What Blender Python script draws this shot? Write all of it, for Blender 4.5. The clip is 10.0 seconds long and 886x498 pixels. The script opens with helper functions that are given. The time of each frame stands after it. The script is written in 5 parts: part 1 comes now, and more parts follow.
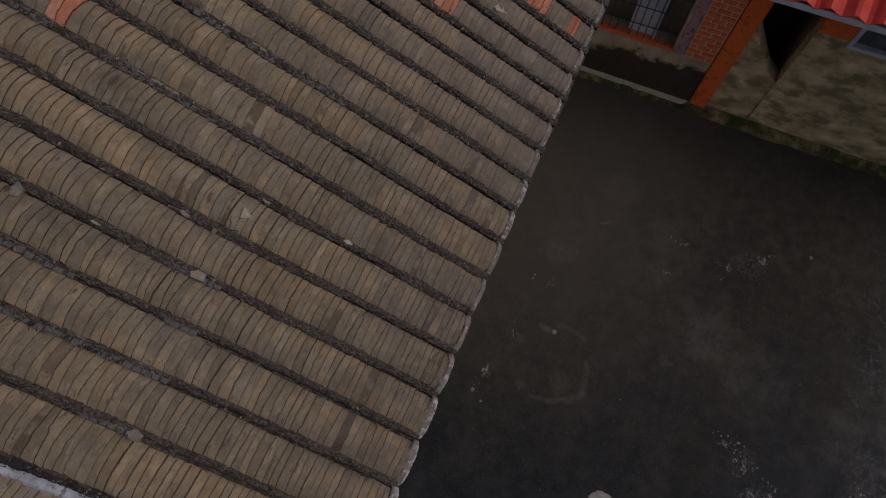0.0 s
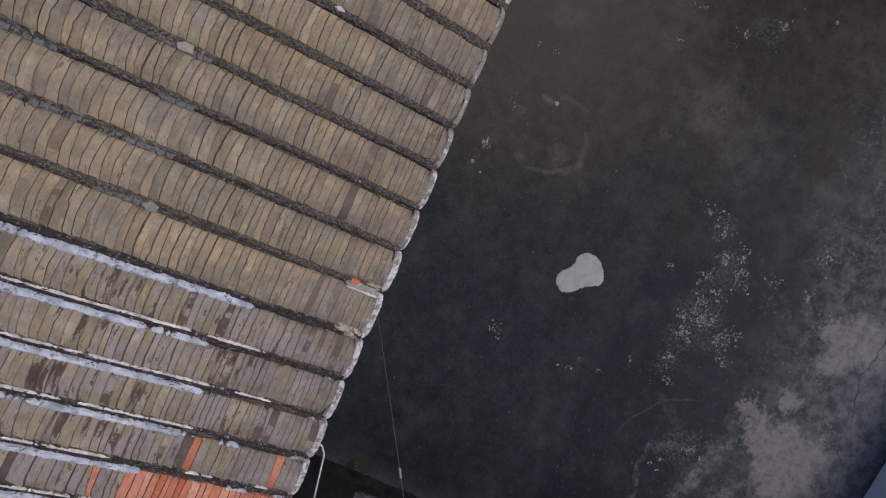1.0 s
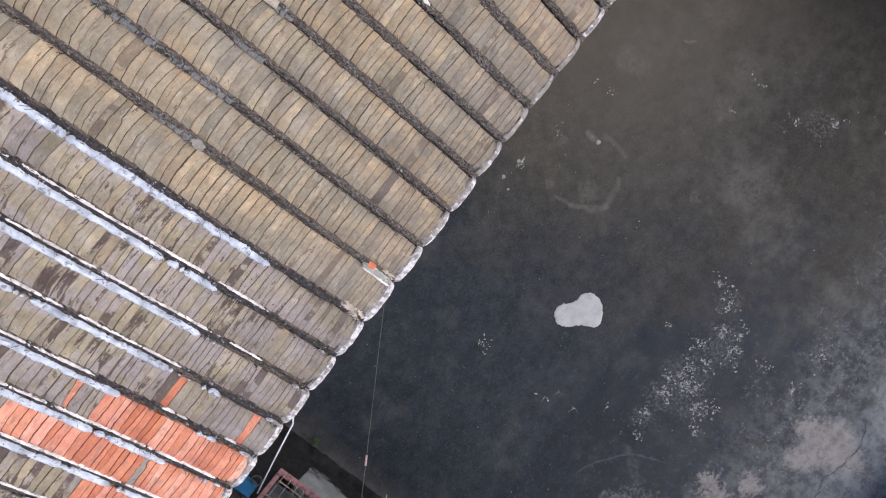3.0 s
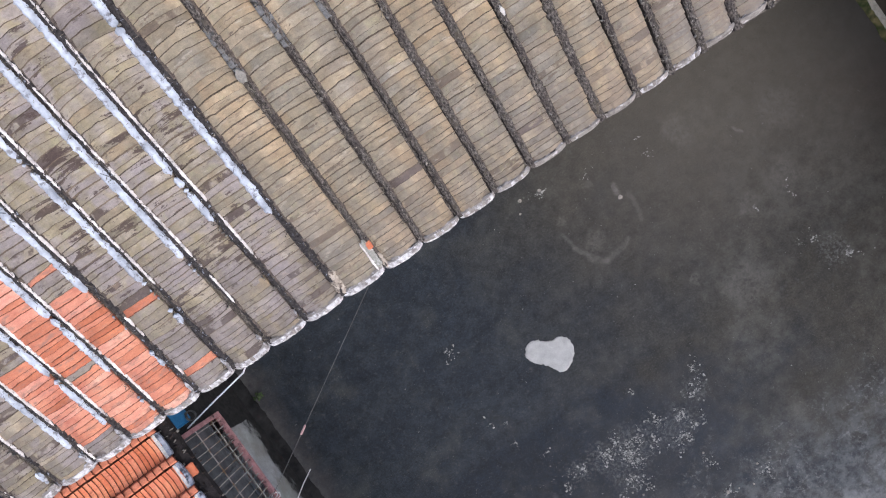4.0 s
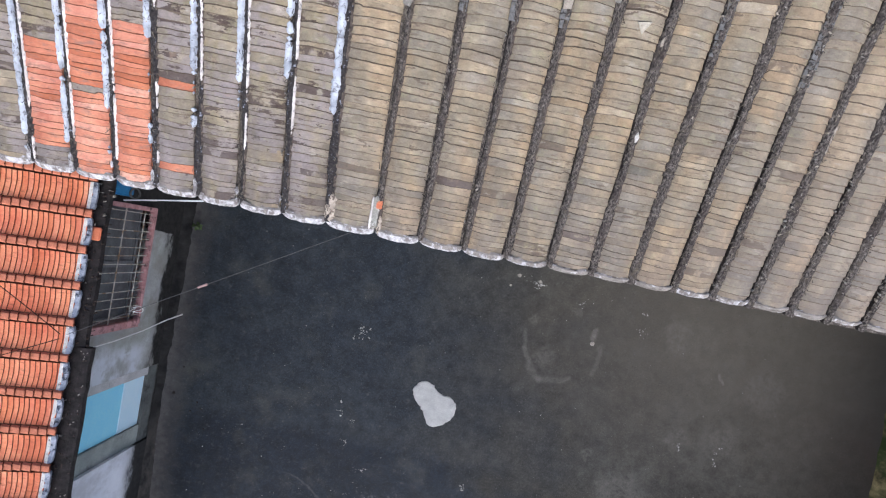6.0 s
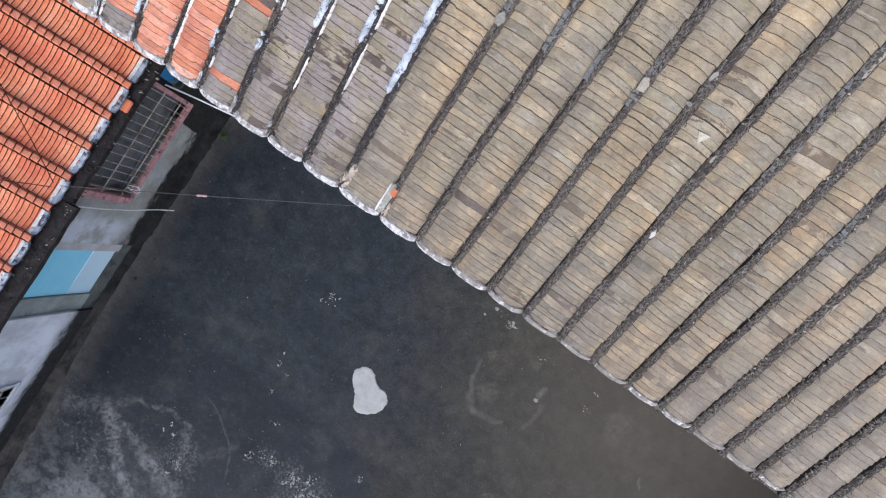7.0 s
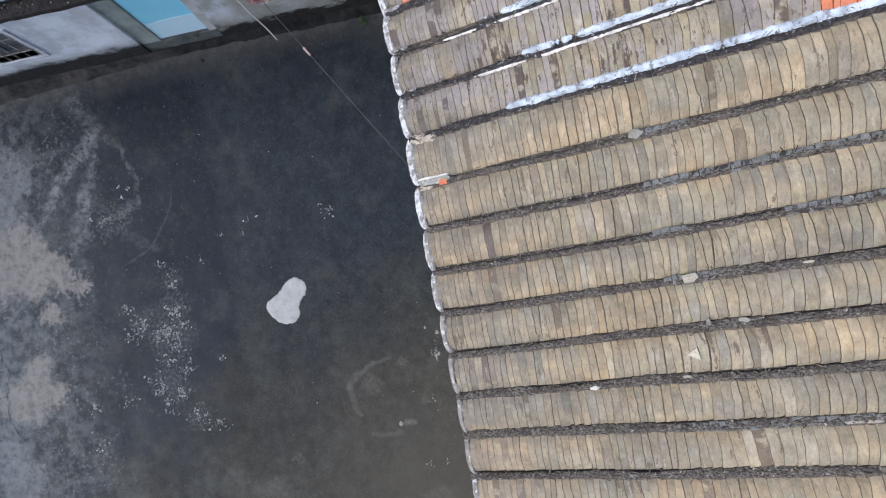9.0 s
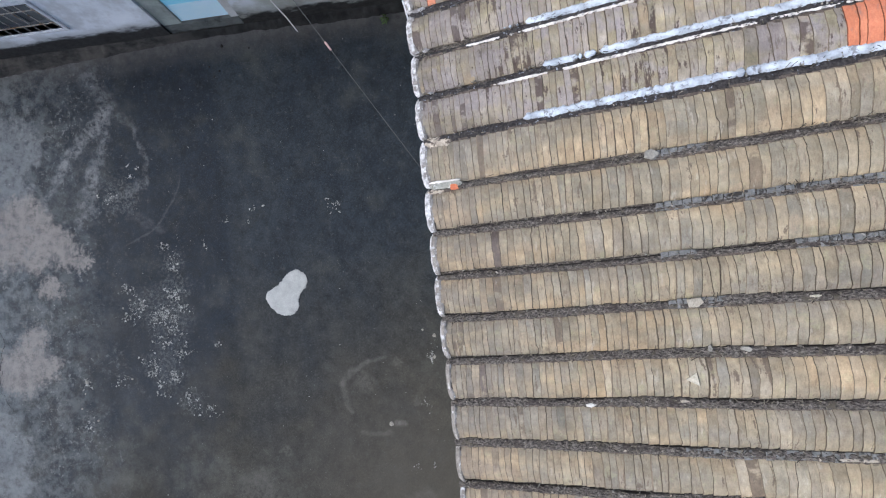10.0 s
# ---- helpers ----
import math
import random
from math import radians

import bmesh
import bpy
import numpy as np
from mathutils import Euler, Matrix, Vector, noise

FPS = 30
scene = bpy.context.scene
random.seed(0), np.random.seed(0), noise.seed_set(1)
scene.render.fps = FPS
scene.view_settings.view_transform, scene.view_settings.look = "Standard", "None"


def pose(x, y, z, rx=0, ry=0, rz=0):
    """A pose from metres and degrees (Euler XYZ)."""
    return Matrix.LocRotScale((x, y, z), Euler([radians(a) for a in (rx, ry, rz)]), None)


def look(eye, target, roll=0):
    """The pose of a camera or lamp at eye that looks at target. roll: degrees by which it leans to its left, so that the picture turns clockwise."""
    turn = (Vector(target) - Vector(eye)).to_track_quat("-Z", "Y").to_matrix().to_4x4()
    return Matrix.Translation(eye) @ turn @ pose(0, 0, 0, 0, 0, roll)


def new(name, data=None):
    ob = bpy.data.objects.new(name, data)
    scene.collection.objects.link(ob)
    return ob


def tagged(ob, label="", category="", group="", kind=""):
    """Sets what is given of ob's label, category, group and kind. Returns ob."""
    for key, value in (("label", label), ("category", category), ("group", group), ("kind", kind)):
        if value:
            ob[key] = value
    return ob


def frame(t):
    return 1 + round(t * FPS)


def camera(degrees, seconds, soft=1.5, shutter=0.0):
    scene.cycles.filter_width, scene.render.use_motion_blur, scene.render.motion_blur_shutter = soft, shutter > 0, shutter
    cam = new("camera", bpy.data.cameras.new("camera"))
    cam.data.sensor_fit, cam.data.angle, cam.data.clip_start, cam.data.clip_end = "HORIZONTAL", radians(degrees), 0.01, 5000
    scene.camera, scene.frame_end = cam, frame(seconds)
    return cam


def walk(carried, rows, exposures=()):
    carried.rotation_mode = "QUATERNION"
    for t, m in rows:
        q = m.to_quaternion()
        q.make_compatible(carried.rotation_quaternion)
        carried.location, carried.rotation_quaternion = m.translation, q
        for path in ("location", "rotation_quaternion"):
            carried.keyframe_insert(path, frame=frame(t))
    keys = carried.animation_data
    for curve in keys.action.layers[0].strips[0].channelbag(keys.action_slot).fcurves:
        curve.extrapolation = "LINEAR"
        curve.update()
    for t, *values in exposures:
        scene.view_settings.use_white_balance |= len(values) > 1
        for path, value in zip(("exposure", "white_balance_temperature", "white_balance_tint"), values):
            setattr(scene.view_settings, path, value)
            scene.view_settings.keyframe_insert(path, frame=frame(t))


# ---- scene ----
# camera: hovers nearly still, tilts down to the vertical, then turns about its own axis
PATH = [
    (0.0, 0.156, -0.399, 7.678, 20.48, 1.87, -65.88),
    (0.1, 0.139, -0.406, 7.684, 16.73, 1.95, -66.07),
    (0.2, 0.149, -0.404, 7.695, 12.73, 1.87, -65.90),
    (0.3, 0.170, -0.404, 7.693, 6.26, 1.99, -65.69),
    (0.4, 0.174, -0.403, 7.692, 2.26, 1.94, -65.85),
    (0.5, 0.182, -0.412, 7.676, -1.68, 2.18, -65.81),
    (1.0, 0.201, -0.412, 7.725, -1.65, 2.14, -65.85),
    (1.5, 0.213, -0.378, 7.766, -1.58, 2.09, -65.84),
    (2.0, 0.180, -0.341, 7.786, -1.49, 2.14, -63.71),
    (2.5, 0.133, -0.289, 7.787, -1.18, 2.17, -58.53),
    (4.0, 0.071, -0.226, 7.778, 0.13, 1.66, -33.83),
    (4.5, 0.056, -0.227, 7.777, 0.45, 1.30, -23.06),
    (5.0, 0.060, -0.228, 7.795, 0.80, 1.18, -11.48),
    (5.5, 0.101, -0.178, 7.799, 0.96, 0.89, 0.10),
    (7.0, 0.139, -0.019, 7.861, 1.23, 0.05, 35.18),
    (7.5, 0.159, 0.005, 7.887, 1.29, -0.07, 47.35),
    (8.0, 0.144, 0.012, 7.917, 1.26, -0.41, 59.33),
    (8.5, 0.136, 0.013, 7.956, 1.19, -0.68, 70.13),
    (9.0, 0.109, 0.013, 7.962, 0.99, -0.90, 79.57),
    (9.5, 0.090, -0.010, 7.954, 1.12, -0.91, 82.98),
    (10.0, 0.077, -0.032, 7.951, 1.08, -0.96, 83.99),
]
cam = camera(73.7, 10.0, soft=1.2)
walk(cam, [(t, pose(x, y, z, rx, ry, rz)) for t, x, y, z, rx, ry, rz in PATH],
     exposures=((0.0, -3.02, 6080, 18), (0.4, -2.44, 5800, 15), (1.0, -1.84, 5560, 15), (1.6, -1.5, 5520, 14), (2.5, -0.96, 5520, 13), (4.0, -0.86, 5450, 12), (7.0, -0.84, 5280, 9), (10.0, -0.83, 5220, 6)))

# world: a bright overcast sky with a weak wide sun
SUN_EL, SUN_AZ = radians(42), radians(170)
world = bpy.data.worlds.new("overcast_sky")
scene.world = world
world.use_nodes = True
wn, wl = world.node_tree.nodes, world.node_tree.links
sky = wn.new("ShaderNodeTexSky")
sky.sky_type, sky.sun_disc, sky.sun_elevation, sky.sun_rotation = "NISHITA", False, SUN_EL, SUN_AZ
sky.air_density, sky.dust_density = 1.0, 8.0
wl.new(sky.outputs[0], wn["Background"].inputs[0])
wn["Background"].inputs[1].default_value = 0.345
sun_data = bpy.data.lights.new("sun", "SUN")
sun_data.energy, sun_data.angle, sun_data.color = 0.2, radians(60), (1.0, 0.97, 0.93)
sun = new("sun", sun_data)
sun.matrix_world = look(Vector((math.sin(SUN_AZ) * math.cos(SUN_EL), math.cos(SUN_AZ) * math.cos(SUN_EL), math.sin(SUN_EL))) * 30, (0, 0, 0))


# ---- materials ----
class Nodes:
    """A small builder of node materials; colours vary by place in the world."""

    def __init__(self, name, rough=0.85, metal=0.0):
        self.m = bpy.data.materials.new(name)
        self.m.use_nodes = True
        self.n, self.l = self.m.node_tree.nodes, self.m.node_tree.links
        self.b = self.n["Principled BSDF"]
        self.b.inputs["Roughness"].default_value, self.b.inputs["Metallic"].default_value = rough, metal
        self.b.inputs["Specular IOR Level"].default_value = 0.35 if rough < 0.7 else 0.27
        self.geo = self.n.new("ShaderNodeNewGeometry")

    def put(self, socket, v):
        if isinstance(v, bpy.types.NodeSocket):
            self.l.new(v, socket)
        elif v is not None:
            socket.default_value = (*v, 1) if isinstance(v, tuple) and len(v) == 3 and socket.type == "RGBA" else v

    def math(self, op, a, b=None, c=None, clamp=False):
        k = self.n.new("ShaderNodeMath")
        k.operation, k.use_clamp = op, clamp
        for s, v in zip(k.inputs, (a, b, c)):
            self.put(s, v)
        return k.outputs[0]

    def vec(self, op, a, b):
        k = self.n.new("ShaderNodeVectorMath")
        k.operation = op
        self.put(k.inputs[0], a)
        self.put(k.inputs[1], b)
        return k.outputs[1] if op in ("DISTANCE", "DOT_PRODUCT") else k.outputs[0]

    def noise(self, scale, detail=4, stretch=None, rough=0.6, shift=None):
        k = self.n.new("ShaderNodeTexNoise")
        k.inputs["Scale"].default_value, k.inputs["Detail"].default_value, k.inputs["Roughness"].default_value = scale, detail, rough
        p = self.geo.outputs["Position"]
        if stretch:
            p = self.vec("MULTIPLY", p, stretch)
        if shift is not None:
            p = self.vec("ADD", p, shift)
        self.l.new(p, k.inputs["Vector"])
        return k.outputs["Fac"]

    def ramp(self, fac, *stops):
        k = self.n.new("ShaderNodeValToRGB")
        e = k.color_ramp.elements
        while len(e) < len(stops):
            e.new(0.5)
        for q, (at, c) in zip(e, stops):
            q.position, q.color = at, (*c, 1) if isinstance(c, tuple) else (c, c, c, 1)
        self.put(k.inputs[0], fac)
        return k.outputs[0]

    def step(self, v, lo, hi):
        k = self.n.new("ShaderNodeMapRange")
        k.interpolation_type = "SMOOTHSTEP"
        self.put(k.inputs[0], v)
        k.inputs[1].default_value, k.inputs[2].default_value = lo, hi
        return k.outputs[0]

    def mix(self, fac, a, b, blend="MIX"):
        k = self.n.new("ShaderNodeMix")
        k.data_type, k.blend_type = "RGBA", blend
        self.put(k.inputs[0], fac)
        self.put(k.inputs[6], a)
        self.put(k.inputs[7], b)
        return k.outputs[2]

    def random(self, kind):
        if kind == "object":
            return self.n.new("ShaderNodeObjectInfo").outputs["Random"]
        return self.geo.outputs["Random Per Island"]

    def bump(self, height, strength=0.4, dist=0.01):
        k = self.n.new("ShaderNodeBump")
        k.inputs["Strength"].default_value, k.inputs["Distance"].default_value = strength, dist
        self.put(k.inputs["Height"], height)
        self.l.new(k.outputs[0], self.b.inputs["Normal"])

    def done(self, colour, rough=None):
        self.put(self.b.inputs["Base Color"], colour)
        if rough is not None:
            self.put(self.b.inputs["Roughness"], rough)
        return self.m


def plain(name, dark, light, scale=6.0, rough=0.85, metal=0.0, grain=90.0, bump=0.3, stain=None, stain_scale=1.5, stain_at=(0.5, 0.7), stretch=None):
    """Two tones mixed at two scales, fine relief, and stains of an own colour."""
    k = Nodes(name, rough, metal)
    col = k.ramp(k.noise(scale, 5, stretch), (0.3, dark), (0.72, light))
    fine = k.noise(grain, 3)
    col = k.mix(0.35, col, k.ramp(fine, (0.35, 0.25), (0.7, 0.75)), "OVERLAY")
    if stain:
        col = k.mix(k.step(k.noise(stain_scale, 6, stretch, 0.65, (7.3, 1.9, 4.1)), *stain_at), col, stain)
    k.bump(k.math("ADD", fine, k.math("MULTIPLY", k.noise(scale * 2, 4), 1.5)), bump, 0.006)
    return k.done(col)


def tile_material(name, tones, kind, blotch, blotch_at=(0.55, 0.75), soot=0.55, run_tones=None, broken=1.1, purple=None, cast=0.46):
    """Weathered clay: every tile has its own tone, runs of tiles share a cast, lichen and soot blotches over it."""
    k = Nodes(name, 0.9)
    r = k.random(kind)
    own = k.ramp(r, *[(i / (len(tones) - 1) * 0.98, c) for i, c in enumerate(tones)])
    hop = k.n.new("ShaderNodeCombineXYZ")
    k.put(hop.inputs[0], k.math("MULTIPLY", r, 0.24))
    k.put(hop.inputs[1], k.math("MULTIPLY", r, 0.3))

    def apart(x, y, z):
        """A shift of its own for every tile, so that no stain runs on across a joint."""
        return k.vec("ADD", hop.outputs[0], (x, y, z))

    run = k.ramp(k.noise(1.0, 4, (3.1, 2.6, 0.0), 0.6, apart(0.0, 0.0, 0.0)), (0.3, 0.26), (0.7, 0.76))
    col = k.mix(0.75, own, run, "OVERLAY")
    if run_tones:
        col = k.mix(cast, col, k.ramp(k.noise(1.0, 3, (3.2, 1.1, 0.0), 0.6, apart(11.0, 6.0, 0.0)), (0.38, run_tones[0]), (0.5, run_tones[1]), (0.62, run_tones[2])))
    if broken < 1:
        # each tile is worn in its own way along its width: lighter and darker stretches, brown spalls, a purple cast on some
        xyz = k.n.new("ShaderNodeSeparateXYZ")
        k.l.new(k.geo.outputs["Position"], xyz.inputs[0])

        def along(wave, seed, across=0.8):
            c = k.n.new("ShaderNodeCombineXYZ")
            k.put(c.inputs[0], k.math("MULTIPLY", xyz.outputs[0], wave))
            k.put(c.inputs[1], k.math("ADD", k.math("MULTIPLY", r, 83.0), seed))
            k.put(c.inputs[2], k.math("MULTIPLY", xyz.outputs[1], wave * across))
            t = k.n.new("ShaderNodeTexNoise")
            t.inputs["Scale"].default_value, t.inputs["Detail"].default_value, t.inputs["Roughness"].default_value = 1.0, 5, 0.6
            k.l.new(c.outputs[0], t.inputs["Vector"])
            return t.outputs["Fac"]

        col = k.mix(0.6, col, k.ramp(along(5.0, 0.0), (0.3, 0.28), (0.7, 0.72)), "OVERLAY")
        if purple:
            area = k.math("SUBTRACT", k.math("ADD", k.noise(1.0, 3, (2.9, 2.3, 0.0), 0.55, (5.0, 3.0, 0.0)), k.math("MULTIPLY", k.math("SUBTRACT", along(3.0, 5.0), 0.5), 0.4)), k.math("MULTIPLY", xyz.outputs[1], 0.03))
            col = k.mix(k.math("MULTIPLY", k.step(area, 0.45, 0.54), 0.66), col, purple)
        ragged = k.math("ADD", along(3.6, 11.0, 4.5), k.math("MULTIPLY", k.math("SUBTRACT", k.noise(60.0, 4, None, 0.7), 0.5), 0.2))
        ragged = k.math("ADD", ragged, k.math("MULTIPLY", k.math("SUBTRACT", k.noise(2.2, 3, None, 0.5, (1.0, 6.0, 0.0)), 0.5), 0.5))
        col = k.mix(k.math("MULTIPLY", k.step(ragged, broken, broken + 0.03), 0.88), col, blotch)
        col = k.mix(k.math("MULTIPLY", k.step(k.noise(9.0, 5, None, 0.65, apart(4.0, 2.0, 7.0)), 0.56, 0.68), 0.4), col, (0.37, 0.345, 0.2))
        col = k.mix(k.math("MULTIPLY", k.step(k.noise(7.0, 5, None, 0.65, apart(8.0, 3.0, 1.0)), 0.58, 0.7), 0.35), col, (0.42, 0.31, 0.22))
        # a few tiles have lost most of their skin
        bare = k.math("MULTIPLY", k.step(k.math("FRACT", k.math("MULTIPLY", r, 37.0)), 0.9 if purple else 0.965, 0.91 if purple else 0.975), k.step(along(7.0, 31.0), 0.42, 0.5))
        col = k.mix(k.math("MULTIPLY", bare, 0.8), col, blotch)
        col = k.mix(k.math("MULTIPLY", k.step(along(6.0, 23.0, 4.0), 0.62, 0.67), 0.4), col, (0.5, 0.445, 0.36))
    col = k.mix(0.38, col, k.ramp(k.noise(1.0, 6, (16.0, 42.0, 42.0), 0.68, apart(1.0, 4.0, 2.0)), (0.25, 0.2), (0.75, 0.8)), "OVERLAY")
    col = k.mix(0.24, col, k.ramp(k.noise(130.0, 3, None, 0.7), (0.3, 0.2), (0.7, 0.8)), "OVERLAY")
    if broken < 1:
        # grey-brown rain stains, most of them on the lowest courses
        place = k.n.new("ShaderNodeSeparateXYZ")
        k.l.new(k.geo.outputs["Position"], place.inputs[0])
        col = k.mix(k.math("MULTIPLY", k.math("MULTIPLY", k.step(place.outputs[0], 1.2, 3.6), k.step(place.outputs[1], 2.6, 0.8)), 0.36), col, (0.345, 0.302, 0.268))
        wet = k.math("MULTIPLY", k.step(place.outputs[1], 1.1, 0.1), k.step(k.noise(1.0, 5, (7.0, 3.0, 3.0), 0.65, (2.0, 2.0, 6.0)), 0.36, 0.6))
        col = k.mix(k.math("MULTIPLY", wet, 0.5), col, (0.19, 0.165, 0.145))
    col = k.mix(k.math("MULTIPLY", k.step(k.noise(1.0, 6, (6.0, 17.0, 17.0), 0.7, apart(3.0, 8.0, 1.0)), *blotch_at), 0.85), col, blotch)
    stroke = k.step(k.noise(1.0, 4, (9.0, 55.0, 55.0), 0.6, (5.0, 1.0, 2.0)), 0.56, 0.65)
    col = k.mix(k.math("MULTIPLY", stroke, k.math("MULTIPLY", k.step(k.noise(3.0, 3, None, 0.5, (9.0, 4.0, 2.0)), 0.4, 0.62), soot)), col, blotch)
    pale = k.step(k.noise(34.0, 5, None, 0.6, (1.0, 2.0, 3.0)), 0.66, 0.74)
    col = k.mix(k.math("MULTIPLY", pale, 0.35 if broken < 1 else 0.1), col, (0.5, 0.47, 0.38))
    k.bump(k.math("ADD", k.noise(45.0, 5), k.noise(180.0, 2)), 0.6, 0.005)
    return k.done(col)


TAN = ((0.22, 0.184, 0.135), (0.37, 0.298, 0.194), (0.265, 0.24, 0.18), (0.45, 0.355, 0.23), (0.23, 0.21, 0.16), (0.39, 0.32, 0.213), (0.29, 0.253, 0.182), (0.35, 0.27, 0.17), (0.245, 0.226, 0.18), (0.42, 0.35, 0.25))
MIXED = ((0.27, 0.226, 0.145), (0.38, 0.318, 0.2), (0.185, 0.152, 0.116), (0.37, 0.324, 0.3), (0.24, 0.208, 0.137), (0.35, 0.3, 0.235), (0.3, 0.258, 0.17), (0.42, 0.35, 0.23))
BURNT = ((0.13, 0.1, 0.085), (0.17, 0.135, 0.115), (0.145, 0.112, 0.094))
ORANGE = ((0.72, 0.23, 0.115), (0.78, 0.275, 0.145), (0.64, 0.19, 0.085), (0.76, 0.285, 0.16), (0.7, 0.215, 0.1))
OLD_ORANGE = ((0.62, 0.25, 0.15), (0.72, 0.34, 0.23), (0.56, 0.2, 0.1), (0.76, 0.4, 0.29), (0.6, 0.235, 0.135), (0.48, 0.16, 0.08), (0.68, 0.29, 0.18))
M = {}
for kind, tail in (("object", ""), ("island", "_joined")):
    M["tan" + tail] = tile_material("weathered_tan_tile" + tail, TAN, kind, (0.15, 0.115, 0.085), (0.66, 0.72), 0.6, ((0.245, 0.222, 0.188), (0.3, 0.252, 0.172), (0.46, 0.33, 0.19)), 0.665, None, 0.5)
    M["mixed" + tail] = tile_material("weathered_grey_tile" + tail, MIXED, kind, (0.08, 0.056, 0.048), (0.63, 0.67), 0.6, ((0.265, 0.23, 0.225), (0.29, 0.245, 0.15), (0.36, 0.315, 0.295)), 0.615, (0.335, 0.292, 0.283), 0.4)
    M["burnt" + tail] = tile_material("burnt_brown_tile" + tail, BURNT, kind, (0.3, 0.255, 0.18), (0.6, 0.64), 0.3, None, 0.58)
    M["orange" + tail] = tile_material("new_orange_tile" + tail, ORANGE, kind, (0.3, 0.1, 0.05), (0.6, 0.8), broken=1.1)
    M["old_orange" + tail] = tile_material("grimy_orange_tile" + tail, OLD_ORANGE, kind, (0.36, 0.2, 0.15), (0.52, 0.68), 0.6, broken=1.1)
    # tile fronts: from bare clay to soot, darkened to draw the joints' shadow lines
    k = Nodes("soot_and_shade_tile_edge" + tail, 0.9)
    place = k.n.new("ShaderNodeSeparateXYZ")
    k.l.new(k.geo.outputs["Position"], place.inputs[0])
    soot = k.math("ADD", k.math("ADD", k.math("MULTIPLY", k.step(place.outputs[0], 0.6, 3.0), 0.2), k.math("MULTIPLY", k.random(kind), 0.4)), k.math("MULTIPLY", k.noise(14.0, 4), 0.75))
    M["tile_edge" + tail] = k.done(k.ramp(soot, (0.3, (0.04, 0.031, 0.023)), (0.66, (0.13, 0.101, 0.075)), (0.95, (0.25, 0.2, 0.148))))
M["rib"] = plain("dirty_orange_rib_tile", (0.46, 0.16, 0.088), (0.62, 0.235, 0.135), 16, stain=(0.26, 0.09, 0.05), stain_scale=9, stain_at=(0.56, 0.74))
# dark fronts paint in the shade at the orange tiles' joints
M["orange_edge"] = plain("joint_shade_orange_edge", (0.09, 0.03, 0.018), (0.24, 0.078, 0.042), 30)
# dark red of the bed stands for the thin shadows beside the ribs
M["roof_bed"] = plain("dark_red_roof_bed", (0.11, 0.042, 0.026), (0.26, 0.095, 0.055), 30)
k = Nodes("dry_brown_moss", 0.95)
strand = k.noise(1.0, 5, (95.0, 45.0, 45.0), 0.7)
col = k.ramp(strand, (0.38, (0.023, 0.0195, 0.0175)), (0.52, (0.112, 0.098, 0.086)), (0.66, (0.265, 0.235, 0.205)))
col = k.mix(k.step(k.noise(13.0, 4, None, 0.6, (4.0, 1.0, 2.0)), 0.54, 0.7), col, (0.1, 0.086, 0.066))
col = k.mix(k.math("MULTIPLY", k.step(k.noise(5.0, 4, None, 0.65, (2.0, 7.0, 2.0)), 0.52, 0.62), 0.65), col, (0.055, 0.044, 0.04))
col = k.mix(k.math("MULTIPLY", k.step(k.noise(75.0, 3, None, 0.6, (9.0, 1.0, 4.0)), 0.65, 0.7), 0.6), col, (0.3, 0.265, 0.23))
k.bump(strand, 1.0, 0.008)
M["moss"] = k.done(col)
# near-black for the shaded side of the gutters, and for dark stems
M["soil_shade"] = plain("black_gutter_soil_shade", (0.012, 0.01, 0.009), (0.05, 0.042, 0.036), 40, grain=170, bump=1.0)
M["crust"] = plain("brown_lichen_crust", (0.055, 0.043, 0.037), (0.21, 0.172, 0.142), 45, grain=150, bump=0.9)
M["twig"] = plain("dry_grass_stem", (0.05, 0.043, 0.034), (0.3, 0.265, 0.2), 30)
for key, name, low, high in (("mortar", "blue_white_lime_mortar", (0.28, 0.3, 0.34), (0.62, 0.66, 0.73)), ("mortar_cream", "cream_white_lime_mortar", (0.42, 0.385, 0.36), (0.86, 0.81, 0.77))):
    k = Nodes(name, 0.9)
    col = k.ramp(k.noise(9.0, 6, None, 0.65), (0.32, low), (0.62, high))
    col = k.mix(k.math("MULTIPLY", k.step(k.noise(18.0, 6, None, 0.72, (1.0, 8.0, 2.0)), 0.55, 0.63), 0.8), col, (0.15, 0.145, 0.15))
    k.bump(k.noise(60.0, 4), 0.4, 0.005)
    M[key] = k.done(col)
M["moss_dark"] = plain("black_gutter_moss", (0.012, 0.011, 0.011), (0.09, 0.08, 0.078), 55, grain=150, bump=1.0, stain=(0.34, 0.36, 0.42), stain_scale=30, stain_at=(0.6, 0.66))
M["lip"] = plain("whitewashed_eave_mortar", (0.26, 0.25, 0.248), (0.84, 0.83, 0.85), 21, grain=110, bump=1.0, stain=(0.2, 0.182, 0.175), stain_scale=13, stain_at=(0.45, 0.62), stretch=(1.5, 0.8, 1.5))
M["lip_grey"] = plain("dirty_eave_mortar", (0.14, 0.125, 0.11), (0.4, 0.37, 0.34), 14, grain=130, bump=1.0, stain=(0.58, 0.56, 0.56), stain_scale=18, stain_at=(0.56, 0.66), stretch=(0.9, 1.7, 1.7))
M["lip_dark"] = plain("blue_black_stained_mortar", (0.24, 0.27, 0.34), (0.56, 0.59, 0.66), 16, grain=130, bump=1.0, stain=(0.05, 0.056, 0.075), stain_scale=13, stain_at=(0.5, 0.62))
M["cream"] = plain("cream_mortar", (0.4, 0.36, 0.28), (0.62, 0.57, 0.46), 25, bump=0.7)
